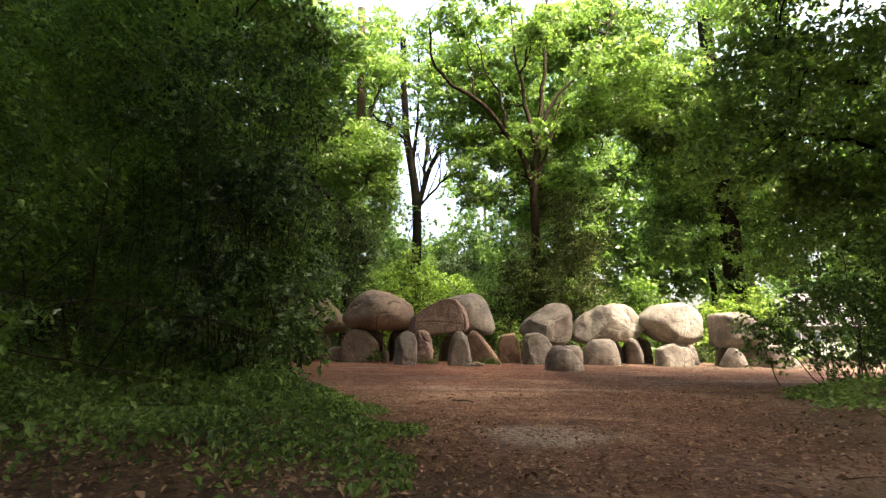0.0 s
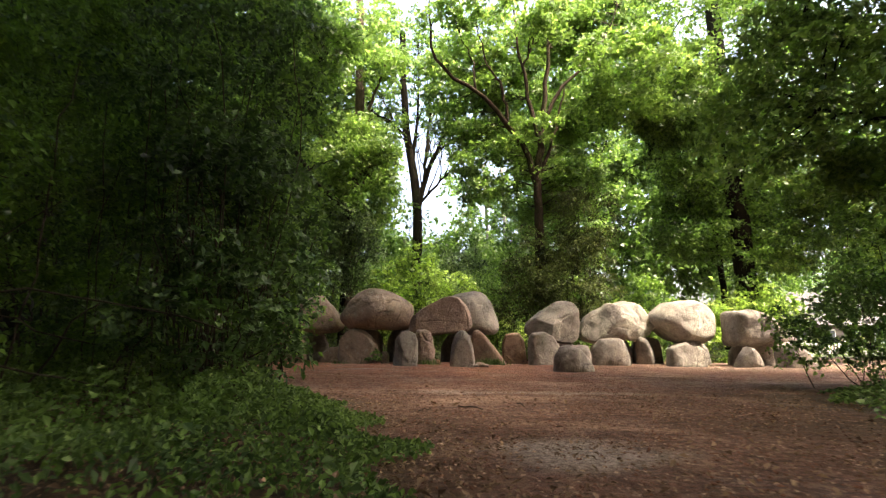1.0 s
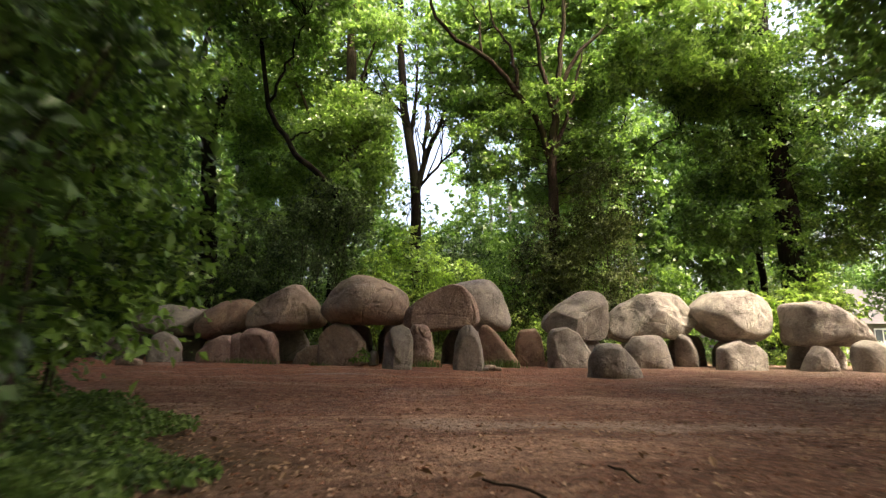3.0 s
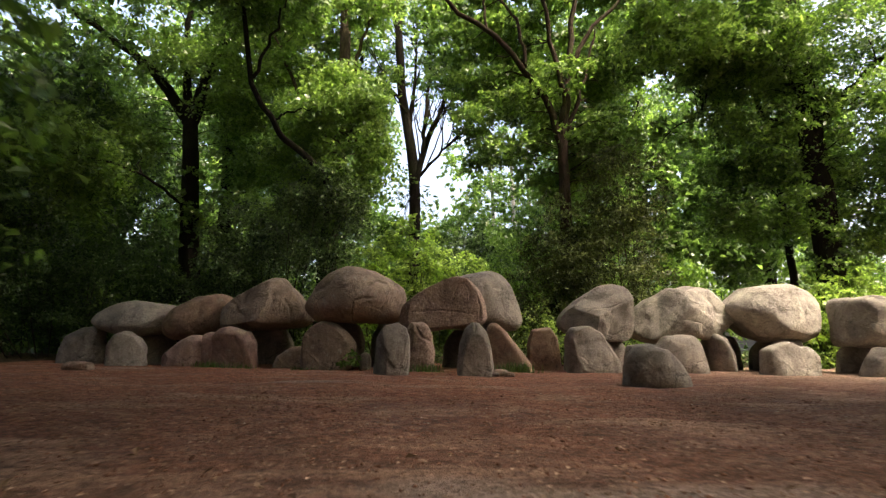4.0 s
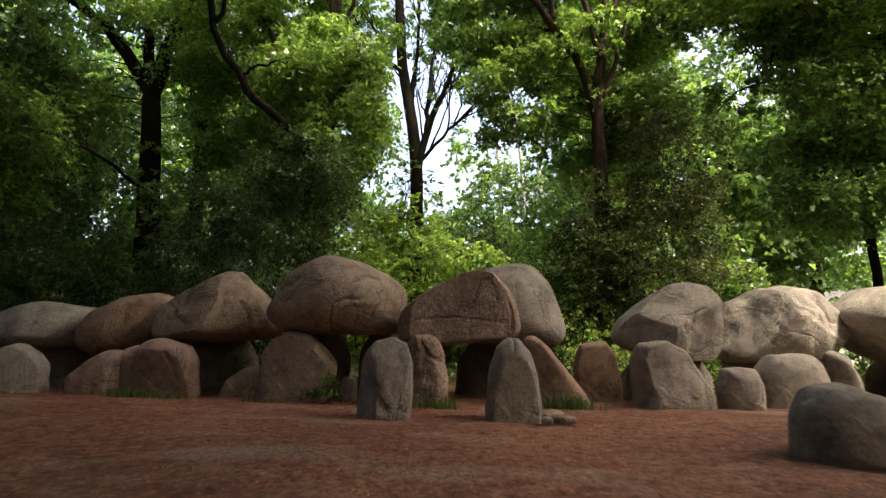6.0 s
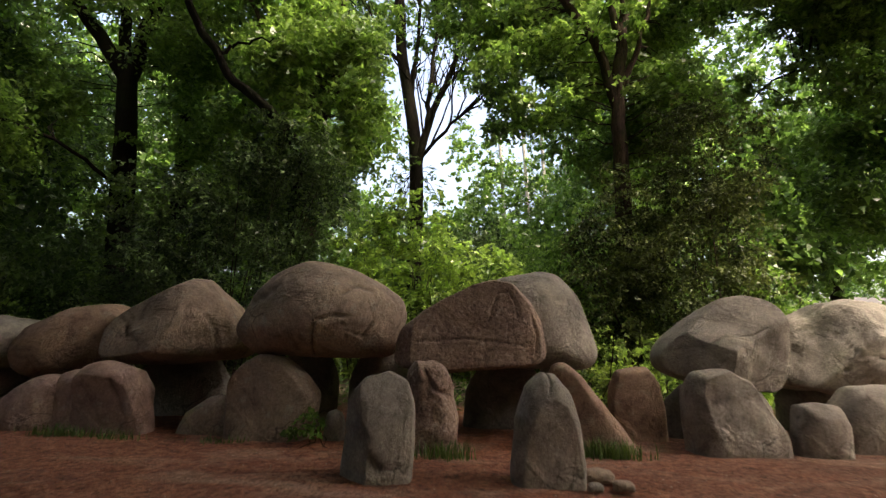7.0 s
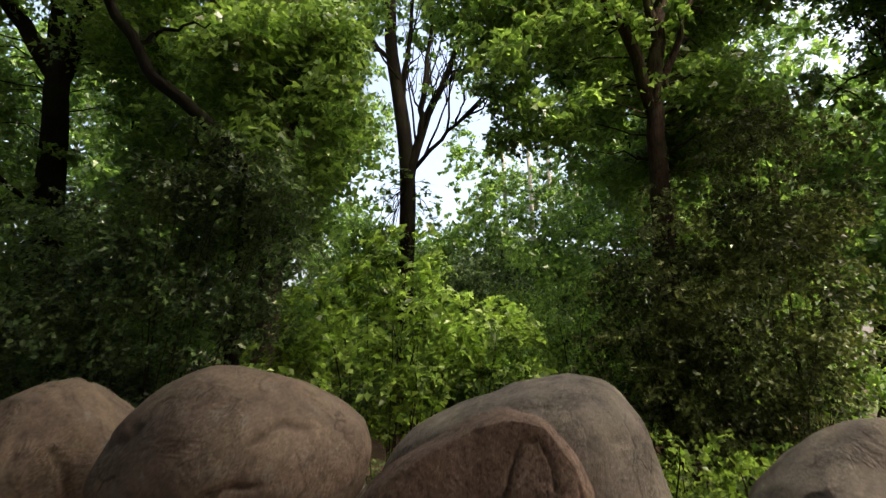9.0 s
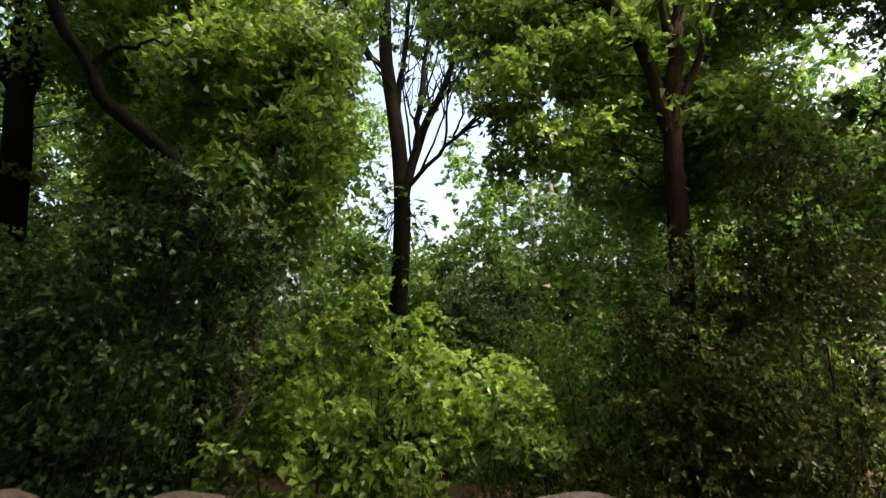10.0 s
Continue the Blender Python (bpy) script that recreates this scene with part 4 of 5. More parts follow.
tree("leaning_tree", "tree with a dark leaning S-curved trunk behind the tomb",
     [(-5.2, 26.2, -0.1), (-5.0, 25.6, 4.2), (-4.5, 24.3, 5.9), (-4.9, 23.6, 6.55), (-5.5, 23.4, 7.1), (-6.0, 23.4, 7.5), (-6.3, 23.4, 8.1), (-7.05, 23.3, 9.2), (-7.6, 23.3, 12.2)], 0.14,
     [([(-6.3, 23.4, 8.1), (-5.7, 23.4, 8.4), (-5.0, 23.4, 8.5)], 0.05), ([(-7.1, 23.3, 9.6), (-6.2, 23, 11.4), (-5.8, 23, 13)], 0.07)],
     [(-7, 23.5, 13.8, 3.0, 2.5, 1.8, 50, 0.9)],
     M_LEAF_MID, M_BARK_DARK, per=150, leaf=0.26, up=0.35)
tree("oak_tree", "green tree closing the thicket between two trunks",
     [(-12.0, 33, -0.1), (-12.1, 33, 8), (-12.3, 33, 16)], 0.38,
     [([(-12.1, 33, 9), (-9.6, 32.6, 11), (-7.4, 32, 14)], 0.12)],
     [(-9.5, 32, 13.5, 4.0, 2.5, 5.5, 80, 1.0), (-8.5, 31.5, 8.0, 2.8, 2, 2.5, 40, 0.9)],
     M_LEAF_BRIGHT, M_BARK_DARK, per=130, leaf=0.28, up=0.35)
tree("ivy_tree", "dark tall ivy-covered tree beside the tomb",
     [(13.2, 25.6, -0.1), (13.0, 25.6, 7), (12.7, 25.6, 14), (12.6, 25.6, 20)], 0.48,
     [([(12.9, 25.6, 8.5), (14.6, 25, 10.2), (17.0, 24.2, 12.5)], 0.18), ([(12.8, 25.6, 10), (11.2, 25, 12), (9.8, 24.4, 14.5)], 0.18)],
     [(13, 25.2, 14.5, 5.2, 3.6, 5.0, 88, 1.02), (12.9, 25.5, 8.0, 1.1, 1.1, 4.5, 44, 0.6), (13.1, 25.3, 2.8, 0.8, 0.7, 2.7, 34, 0.4), (11.6, 26, 10.4, 2.2, 1.4, 3.2, 75, 0.75), (16.5, 24.5, 9.5, 3.0, 2.4, 3.0, 80, 0.95), (18.5, 23.5, 6.5, 2.8, 2.0, 2.8, 60, 0.9), (15.2, 26.2, 6.2, 2.6, 1.5, 2.6, 60, 0.85)],
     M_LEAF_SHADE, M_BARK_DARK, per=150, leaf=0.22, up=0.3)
tree("leaning_tree", "slender dark tree leaning over the thicket",
     [(13.4, 28.2, -0.1), (13.2, 28, 4), (12.8, 27.8, 8), (12.0, 27.6, 12)], 0.16,
     [([(12.6, 27.7, 9), (11.0, 27.2, 9.8), (9.0, 26.8, 9.4), (7.8, 26.4, 8.4)], 0.06)],
     [(11.0, 27, 12.6, 2.6, 2.0, 2.2, 46, 0.9), (7.4, 27.2, 12.4, 1.6, 1.2, 1.4, 24, 0.6), (11.4, 27.2, 6.4, 1.8, 1.6, 1.8, 26, 0.85), (8.6, 26.7, 9.2, 1.0, 0.5, 0.8, 12, 0.35)],
     M_LEAF_MID, M_BARK_DARK, per=150, leaf=0.27, up=0.35)
for bx, by, bh in ((4.2, 50, 17), (5.6, 51, 19), (7.0, 49, 16), (2.6, 52, 18)):
    tree("birch_tree", "slim pale-barked birch far behind the thicket",
         [(bx, by, -0.1), (bx + 0.2, by, bh * 0.5), (bx - 0.2, by, bh)], 0.2,
         [([(bx + 0.2, by, bh * 0.5), (bx + 1.2, by, bh * 0.7)], 0.07)],
         [(bx, by, bh * 0.62, 1.8, 1.6, bh * 0.32, 34, 0.8)], M_LEAF_MID, M_BARK_PALE, per=40, leaf=0.36, group="birches behind the tomb")

# ---- thicket behind the tomb ----
bush("hazel_bush", "bright fresh green hazel bush behind the tomb", (-1.6, 24.3, 0),
     [(-1.9, 24.2, 2.6, 2.0, 1.3, 1.7, 110, 0.36), (-1.6, 24.4, 4.2, 1.0, 0.9, 0.9, 34, 0.32), (0.2, 24.6, 2.8, 1.1, 0.9, 0.8, 30, 0.34), (-2.9, 23.4, 1.9, 0.9, 0.8, 1.2, 28, 0.34)],
     M_LEAF_FRESH, 400, 0.145, up=0.65)
bush("hazel_shoot", "young bright hazel shoot rising from the thicket", (0.3, 25.6, 0), [(0.35, 25.6, 3.2, 0.5, 0.4, 0.8, 14, 0.28)], M_LEAF_FRESH, 260, 0.11, up=0.6)
bush("holly_bush", "dark glossy holly thicket behind the tomb", (-6.5, 24.4, 0),
     [(-5.4, 24.2, 3.2, 2.0, 1.4, 3.2, 110, 0.6), (-7.5, 24.8, 3.0, 1.7, 1.5, 3.0, 105, 0.6), (-4.4, 24.0, 4.6, 1.3, 0.9, 1.9, 44, 0.5), (-4.9, 23.5, 5.9, 1.0, 0.7, 0.8, 22, 0.4)],
     M_LEAF_DARK, 360, 0.118, up=0.55)
# darkened leaf colour here stands in for the deep shade
bush("holly_bush", "dark holly thicket under the trees", (-13, 25, 0),
     [(-11.8, 24.6, 2.2, 2.0, 1.4, 2.2, 80, 0.6), (-16, 23, 3.2, 3.0, 2.5, 3.2, 110, 0.8)], M_LEAF_DARKENED, 300, 0.13, up=0.42)
bush("blackthorn_bush", "dull brownish green bush behind the tomb", (6.4, 25.4, 0),
     [(5.4, 25.3, 3.2, 1.75, 1.4, 3.4, 130, 0.55), (4.4, 25.2, 2.0, 1.6, 1.0, 2.0, 60, 0.5), (3.7, 25.3, 4.3, 1.1, 0.8, 1.8, 50, 0.42), (2.8, 25.5, 2.4, 1.2, 0.9, 2.2, 44, 0.45), (6.0, 25.5, 6.4, 1.7, 1.1, 1.9, 60, 0.5)],
     M_LEAF_BROWN, 400, 0.105, up=0.5)
bush("dark_bush", "deep green bush under the ivy-clad tree", (-10.2, 31, 0), [(-10.2, 31, 2.8, 2.6, 1.2, 3.2, 70, 0.8)], M_LEAF_SHADE, 200, 0.16)
bush("dark_bush", "dense deep green bush behind the tomb", (2.6, 27, 0),
     [(2.6, 27, 2.4, 2.0, 1.4, 2.4, 80, 0.6), (1.2, 28.5, 2.2, 1.6, 1.2, 2.2, 40, 0.6)], M_LEAF_SHADE, 360, 0.11)
bush("holly_tree", "dark bluish conical holly among pale birches", (0.6, 37, 0), [(0.5, 37, 3.6, 1.9, 1.6, 3.8, 90, 0.7), (2.6, 38, 2.8, 1.6, 1.4, 2.8, 40, 0.7)], M_LEAF_DARK, 260, 0.17, up=0.3)
bush("elder_bush", "bright leafy elder bush beside the tomb", (12.4, 24.4, 0),
     [(12.6, 24.4, 1.7, 1.8, 1.0, 1.7, 80, 0.5), (11.2, 23.6, 0.9, 1.2, 0.8, 0.9, 30, 0.4)], M_LEAF_FRESH, 330, 0.15, up=0.55)
bush("low_shrub", "sparse light green shrub between the stones", (2.3, 22.2, 0), [(2.3, 22.2, 0.9, 0.5, 0.5, 0.9, 22, 0.3)], M_LEAF_FRESH, 200, 0.08, up=0.5)
bush("low_shrub", "leafy bramble at the thicket's foot", (5.0, 23.6, 0), [(5.2, 23.7, 0.7, 1.6, 0.6, 0.7, 50, 0.35), (3.2, 23.6, 0.5, 1.0, 0.5, 0.5, 24, 0.3)], M_LEAF_MID, 220, 0.12, up=0.5)
bush("low_shrub", "bright green leafy plants at the thicket's foot", (3.6, 23.2, 0), [(3.4, 23.3, 0.8, 1.2, 0.45, 0.8, 60, 0.28), (6.4, 23.4, 0.7, 1.2, 0.45, 0.8, 50, 0.28)], M_LEAF_FRESH, 260, 0.13, up=0.5)

# ---- shrubs beside the path ----
bush("path_shrub", "dense dark green shrub overhanging the path's edge", (-3.6, 7.4, 0),
     [(-3.1, 7.0, 1.6, 1.9, 1.6, 1.7, 120, 0.4), (-3.6, 7.6, 3.8, 2.1, 1.6, 1.6, 100, 0.45), (-5.6, 6.0, 3.0, 2.0, 1.8, 3.0, 120, 0.5)],
     M_LEAF_SHADE, 760, 0.074, up=0.6, stem_r=0.014)
bush("path_shrub", "dark leafy shrub leaning out towards the path", (-1.8, 5.5, 0),
     [(-1.5, 5.1, 0.75, 0.75, 0.7, 0.6, 60, 0.26), (-1.7, 5.6, 1.8, 0.85, 0.7, 0.9, 70, 0.3), (-2.15, 6.0, 3.2, 1.1, 0.9, 1.0, 60, 0.36)],
     M_LEAF_DARKENED, 760, 0.07, up=0.6, stem_r=0.012, twig_every=3)
bush("path_shrub", "shadowy tangled shrub with thin arching stems", (-4.6, 4.2, 0),
     [(-4.4, 4.0, 1.4, 1.8, 1.4, 1.4, 90, 0.4), (-5.0, 4.0, 3.4, 1.8, 1.4, 1.6, 80, 0.5)], M_LEAF_SHADE, 700, 0.074, up=0.55, stem_r=0.014)
bush("path_shrub", "brownish green shrub with drooping twigs beside the clearing", (7.4, 9.6, 0),
     [(7.0, 9.6, 1.0, 1.5, 1.0, 0.95, 120, 0.3), (8.8, 9.8, 1.8, 1.5, 1.2, 1.7, 120, 0.42), (7.6, 9.9, 2.2, 1.5, 1.0, 1.0, 56, 0.34)], M_LEAF_MID, 480, 0.08, up=0.5, stem_r=0.012)
tree("hornbeam_tree", "leafy tree overhanging the path with low branches",
     [(9.2, 8.6, -0.1), (9.0, 8.6, 3), (8.6, 8.8, 7)], 0.2,
     [([(9.0, 8.6, 2.6), (7.6, 8.8, 3.8), (6.2, 9.2, 4.4)], 0.07), ([(8.9, 8.6, 4), (7.2, 9.6, 5.6), (5.6, 10.4, 6.4)], 0.07)],
     [(6.8, 9.8, 4.8, 2.2, 1.8, 1.8, 110, 0.55), (8.8, 8.8, 3.0, 1.8, 1.4, 1.4, 60, 0.5), (8.2, 9.4, 7.2, 2.6, 2, 1.6, 70, 0.6)],
     M_LEAF_BRIGHT, M_BARK_DARK, per=480, leaf=0.115, up=0.55, twig_every=3, group="trees beside the path", near=True)
tree("hornbeam_tree", "dark leafy tree standing over the path shrubs",
     [(-6.2, 8.6, -0.1), (-6.0, 8.6, 4), (-5.8, 8.6, 9)], 0.24,
     [([(-6.0, 8.6, 3.4), (-4.6, 8.4, 4.8), (-3.4, 8.2, 5.6)], 0.08), ([(-5.9, 8.6, 5), (-4.6, 9.2, 7), (-3.8, 9.6, 8.4)], 0.08)],
     [(-4.6, 8.6, 6.4, 2.4, 1.8, 2.2, 100, 0.6), (-6.6, 8.4, 4.6, 2.0, 1.6, 2.4, 80, 0.6)],
     M_LEAF_BRIGHT, M_BARK_DARK, per=480, leaf=0.105, up=0.5, twig_every=3, group="trees beside the path", near=True)

# ---- unseen canopy trees round and behind, added for their shade ----
for tx, ty, th, side in ((3.0, 8.5, 14.5, 8), (-6, 13.5, 15, -9), (-3.0, 4.0, 14, -8), (2.5, -4, 15, 8), (-8, -3, 15, -6),
                         (-12, 7, 15, -6), (-12.5, 17, 16.5, -6), (-1, -11, 16, -5), (12, -7, 16, 5), (6.1, 12, 16.5, 12), (-4, 10, 16.5, -12), (7, -9, 15, 6), (-5, -8, 15, -6), (1, 1, 16, 10), (-10, 11, 16, -6), (-13.5, 20.5, 14.5, -5), (-4.5, 17, 17.5, -14), (1.5, 17.5, 17.5, -20), (9.3, 14.7, 16.5, 12), (14.5, 0, 15, 7), (2.8, 0.8, 14.5, 9), (14.8, 3.2, 14.5, 7), (16, 8.5, 16, 8)):
    tree("shade_tree", "unseen tree added so that its high crown shades the clearing",
         [(tx + side, ty - 2, -0.1), (tx + side * 0.95, ty - 2, th * 0.5), (tx + side * 0.5, ty - 1, th * 0.85), (tx, ty, th)], 0.35,
         [], [(tx, ty, th + 0.8, 4.6, 4.2, 1.8, 80, 1.4)], M_LEAF_MID, M_BARK, per=28, leaf=0.75, twig_every=4, group="canopy trees")

# one more unseen crown, sparser, added to dim the middle ground less
tree("shade_tree", "unseen tree with a thin high crown added to part-shade the path",
     [(14.4, 4.8, -0.1), (14.0, 4.8, 7.5), (10, 5.8, 12.8), (5.6, 6.8, 15)], 0.22,
     [], [(5.6, 6.8, 15.6, 4.4, 4.0, 1.6, 32, 1.1)], M_LEAF_MID, M_BARK, per=26, leaf=0.7, twig_every=4, group="canopy trees")


def woods(name, label, spots, leaf_mat, per, leaf, up=0.4):
    ob = leaves(name, spray(clumps(spots), per, 0.6), leaf, leaf_mat, up=up, narrow=0.75, single=True)
    return tagged(ob, label, "woods", kind="stuff")


far, haze = [], []
for ang in np.arange(-0.84, 0.86, 0.06):
    for dist in (43, 52):
        h = 22 + 2 * math.sin(ang * 40 + dist)
        if -0.16 < ang < 0.14:
            h = 9
        if 0.38 < ang < 0.43:
            h = 15
        if 0.48 < ang < 0.72:
            h, dist = 14, dist + 46
        foot = 5.0 if 0.4 < ang < 0.48 else 0.0
        spot = (dist * math.sin(ang), dist * math.cos(ang), (h + foot) * 0.5, 3.2, 2.5, (h - foot) * 0.52, 42, 1.3)
        (haze if -0.25 < ang < 0.2 else far).append(spot)
        if -0.02 < ang < 0.14:
            haze.append((dist * math.sin(ang), dist * math.cos(ang), 11, 2.2, 2.0, 5.5, 20, 0.75))
haze.append((0.4, 46, 11.0, 2.2, 1.5, 4.6, 26, 0.6))
woods("far_woods", "far green woods closing the view behind the clearing", far, M_LEAF_MID, 84, 0.33)
woods("far_woods", "light green far woods seen through the gap in the trees", haze, M_LEAF_MID, 125, 0.27, 0.2)
brush = []
for ang in np.arange(-1.3, 1.3, 0.08):
    if 0.52 < ang < 0.68 or 0.34 < ang < 0.42:
        continue
    brush.append((36 * math.sin(ang), 4 + 30 * math.cos(ang), 2.0, 2.2, 1.4, 2.6, 40, 0.9))
woods("underwood", "dark low underwood at the edge of the woods", brush, M_LEAF_SHADE, 135, 0.22)
sides, rim, right = [], [], []
for y0 in np.arange(-14, 36, 3.0):
    (rim if y0 > 10 else sides).append((-18 + 0.5 * math.sin(y0), y0, 7, 2.6, 2.4, 8.0, 44, 1.2))
    if not 18 < y0 < 29:
        (right if y0 > 7 else sides).append((26 + 0.5 * math.cos(y0), y0, 7, 3, 2.6, 7.5, 40, 1.3))
# unseen leaf wall at the back, added to keep out low sky light
for x0 in np.arange(-16, 26, 3.0):
    sides.append((x0, -13, 9, 2.8, 2.5, 9.5, 60, 1.5))
woods("side_woods", "unseen green woods added beside and behind the path to block low sky light", sides, M_LEAF_MID, 30, 0.62)
woods("side_woods", "dark green woods beside the clearing", rim, M_LEAF_DARKENED, 150, 0.24, 0.35)
woods("side_woods", "green woods beyond the tomb's end", right, M_LEAF_SHADE, 110, 0.27, 0.35)

# ---- house beyond the trees ----
M_WALL = plain("pale_plaster", (0.12, 0.1, 0.085), (0.15, 0.125, 0.105), 3, 0.95)
M_ROOF = plain("weathered_grey_roof", (0.065, 0.061, 0.06), (0.09, 0.085, 0.083), 4, 0.95)
M_WHITE = plain("white_paint", (0.5, 0.5, 0.48), (0.56, 0.56, 0.54), 8, 0.5, 0.1, 0.002)
M_GLASS = plain("dark_window_glass", (0.05, 0.06, 0.07), (0.07, 0.08, 0.09), 2, 0.08, 0.02, 0.002)


def house(x, y, w, d, wall_h, ridge):
    root = tagged(new("house"), "pale house with a low grey roof and white windows", "house")
    root.location = (x, y, 0)
    box_part("wall", (w, d, wall_h + 0.3), (0, 0, wall_h / 2 - 0.15), M_WALL, root, bevel=0.02)
    bm = bmesh.new()
    ow, od = w / 2 + 0.5, d / 2 + 0.6
    e = [bm.verts.new(c) for c in ((-ow, -od, wall_h), (ow, -od, wall_h), (ow, od, wall_h), (-ow, od, wall_h), (-ow + 2, 0, ridge), (ow - 2, 0, ridge))]
    for f in ((0, 1, 5, 4), (2, 3, 4, 5), (1, 2, 5), (3, 0, 4), (3, 2, 1, 0)):
        bm.faces.new([e[i] for i in f])
    part("roof", bm, M_ROOF, root, "weathered grey hipped roof")
    for wx in np.arange(-w / 2 + 1.6, w / 2 - 1, 2.6):
        win = box_part("window", (1.5, 0.12, 1.4), (wx, -d / 2 - 0.03, 1.7), M_WHITE, root, "white window frame")
        box_part("pane", (0.6, 0.05, 1.15), (wx - 0.36, -d / 2 - 0.1, 1.7), M_GLASS, win)
        box_part("pane", (0.6, 0.05, 1.15), (wx + 0.36, -d / 2 - 0.1, 1.7), M_GLASS, win)
    return root


house(39, 60, 25, 8, 2.8, 6.4)


def fence(x0, x1, y, n):
    root = tagged(new("fence"), "low white picket fence before the house", "fence")
    root.location = ((x0 + x1) / 2, y, 0)
    half = (x1 - x0) / 2
    for z in (0.35, 0.95):
        box_part("rail", (2 * half, 0.05, 0.09), (0, 0.05, z), M_WHITE, root)
    for q in np.linspace(-half, half, n):
        box_part("picket", (0.12, 0.04, 1.25), (q, 0, 0.6), M_WHITE, root, bevel=0.008)


fence(27, 47, 52, 70)
bush("garden_hedge", "low clipped green hedge behind the white fence", (41, 55, 0), [(29.5 + 2.2 * q, 55, 0.7, 1.3, 0.5, 0.7, 16, 0.45) for q in range(9)], M_LEAF_FRESH, 90, 0.22)


# ---- undergrowth, litter and grass ----
def stuff(ob, label, category):
    return tagged(ob, label, category, kind="stuff")


def scatter(n, x0, x1, y0, y1, keep):
    x, y = rng.uniform(x0, x1, n), rng.uniform(y0, y1, n)
    k = keep(x, y)
    return x[k], y[k]


def over_ground(x, y, lo, hi):
    return np.c_[x, y, ground_height(x, y) + rng.uniform(lo, hi, len(x))]


# low ivy, nettle and bramble on the path's sides, in patches
def patchy(x, y):
    return np.sin(2.1 * x + 0.7 * y) + np.sin(1.3 * y - 0.8 * x + 1) + rng.normal(0, 0.7, len(x)) > -0.9


def left_bed(x, y):
    return (x < left_edge(y) - 0.05 + 0.2 * np.sin(5 * y)) & (rng.uniform(0, 1, len(x)) < np.clip((y - 1.7 + 0.35 * np.sin(3.1 * x) + 0.2 * np.sin(7.3 * x + 2 * y)) / 1.6, 0.02, 1) ** 1.6) & patchy(x, y)


x, y = scatter(72000, -5.2, 0.3, 1.0, 8.6, left_bed)
hgt = (0.04 + 0.24 * (1 + np.sin(3.1 * x + 1.7 * y) * np.sin(2.3 * y - 1.1 * x))) * np.clip((left_edge(y) - x) / 1.2, 0.1, 1) * np.clip((y - 2.0) / 2.2, 0.12, 1.45)
stuff(leaves("ground_ivy", np.c_[x, y, ground_height(x, y) + 0.02 + hgt * rng.uniform(0.05, 1.0, len(x)) ** 0.7], 0.047, M_LEAF_IVY, up=0.42, narrow=0.62),
      "low green ivy and nettles along the path's edge", "undergrowth")
x, y = scatter(26000, 3.8, 12, 4.5, 10.5, lambda x, y: (x > right_edge(y) + 0.8 + 0.2 * np.sin(4 * y)) & (np.hypot((x - 7.4) / 4.2, (y - 7.8) / 3.0) + 0.1 * np.sin(3 * x + y) < 0.95 + rng.normal(0, 0.06, len(x))) & patchy(x, y))
hgt = 0.05 + 0.25 * np.clip((x - right_edge(y) - 0.8) / 1.2, 0.15, 1)
stuff(leaves("ground_ivy", np.c_[x, y, ground_height(x, y) + hgt * rng.uniform(0.15, 1.0, len(x)) ** 0.6], 0.07, M_LEAF_IVY, up=0.62, narrow=0.8),
      "low green ivy beside the clearing", "undergrowth")
x, y = scatter(16000, -12, 12, 22.8, 27, lambda x, y: (y > 23.4 + 0.5 * np.sin(x)) & patchy(x, y))
stuff(leaves("ground_ivy", over_ground(x, y, 0.03, 0.5), 0.1, M_LEAF_IVY, up=0.6, narrow=0.8), "low green growth under the thicket", "undergrowth")

# dead leaves
def litter_share(x, y):
    return rng.uniform(0, 1, len(x)) < np.where(x < left_edge(y) + 0.6 + 0.3 * np.sin(3 * y), 0.95, 0.24 + 0.35 * np.clip((x - 1.8) / 1.2, 0, 1)) * np.where(y < 4.5, 1, 0.4)


x, y = scatter(30000, -5.5, 5.0, 0.9, 8, litter_share)
stuff(leaves("dead_leaves", over_ground(x, y, 0.004, 0.035), 0.034, M_DEAD, up=0.68, narrow=0.6, droop=0.15), "small brown dead leaves thick on the soil", "leaf litter")
x, y = scatter(3200, -5.5, 5.0, 0.9, 9, litter_share)
stuff(leaves("dead_leaves", over_ground(x, y, 0.012, 0.04), 0.058, M_DEAD, up=0.6, narrow=0.55, droop=0.2), "pale and brown curled dead leaves on the soil", "leaf litter")
x, y = scatter(5200, -5.2, 0.2, 1.4, 7.5, left_bed)
stuff(leaves("bramble_leaves", np.c_[x, y, ground_height(x, y) + rng.uniform(0.04, 0.42, len(x)) * np.clip((left_edge(y) - x) / 1.2, 0.15, 1) * np.clip((y - 1.4) / 2, 0.15, 1)], 0.062, M_LEAF_IVY, up=0.55, narrow=0.6),
      "broad bramble and nettle leaves among the ivy", "undergrowth")
x, y = scatter(30000, -7, 8, 1.0, 16, lambda x, y: (x > left_edge(y) - 0.5) & (x < right_edge(y) + 0.5) & (rng.uniform(0, 1, len(x)) < np.clip(1.4 - y / 12, 0.15, 1)))
stuff(leaves("soil_crumbs", over_ground(x, y, 0.004, 0.014), 0.03, M_CRUMB, up=0.86, narrow=0.7, droop=0.03), "small dark and pale chips on the trodden soil", "leaf litter")
x, y = scatter(1300, -12, 14, 5, 19, lambda x, y: (x > left_edge(y) - 0.5) & (x < right_edge(y) + 0.5))
stuff(leaves("dead_leaves", over_ground(x, y, 0.006, 0.02), 0.034, M_DEAD, up=0.6, narrow=0.45, droop=0.1), "scattered dead leaves and chips on the trodden soil", "leaf litter")
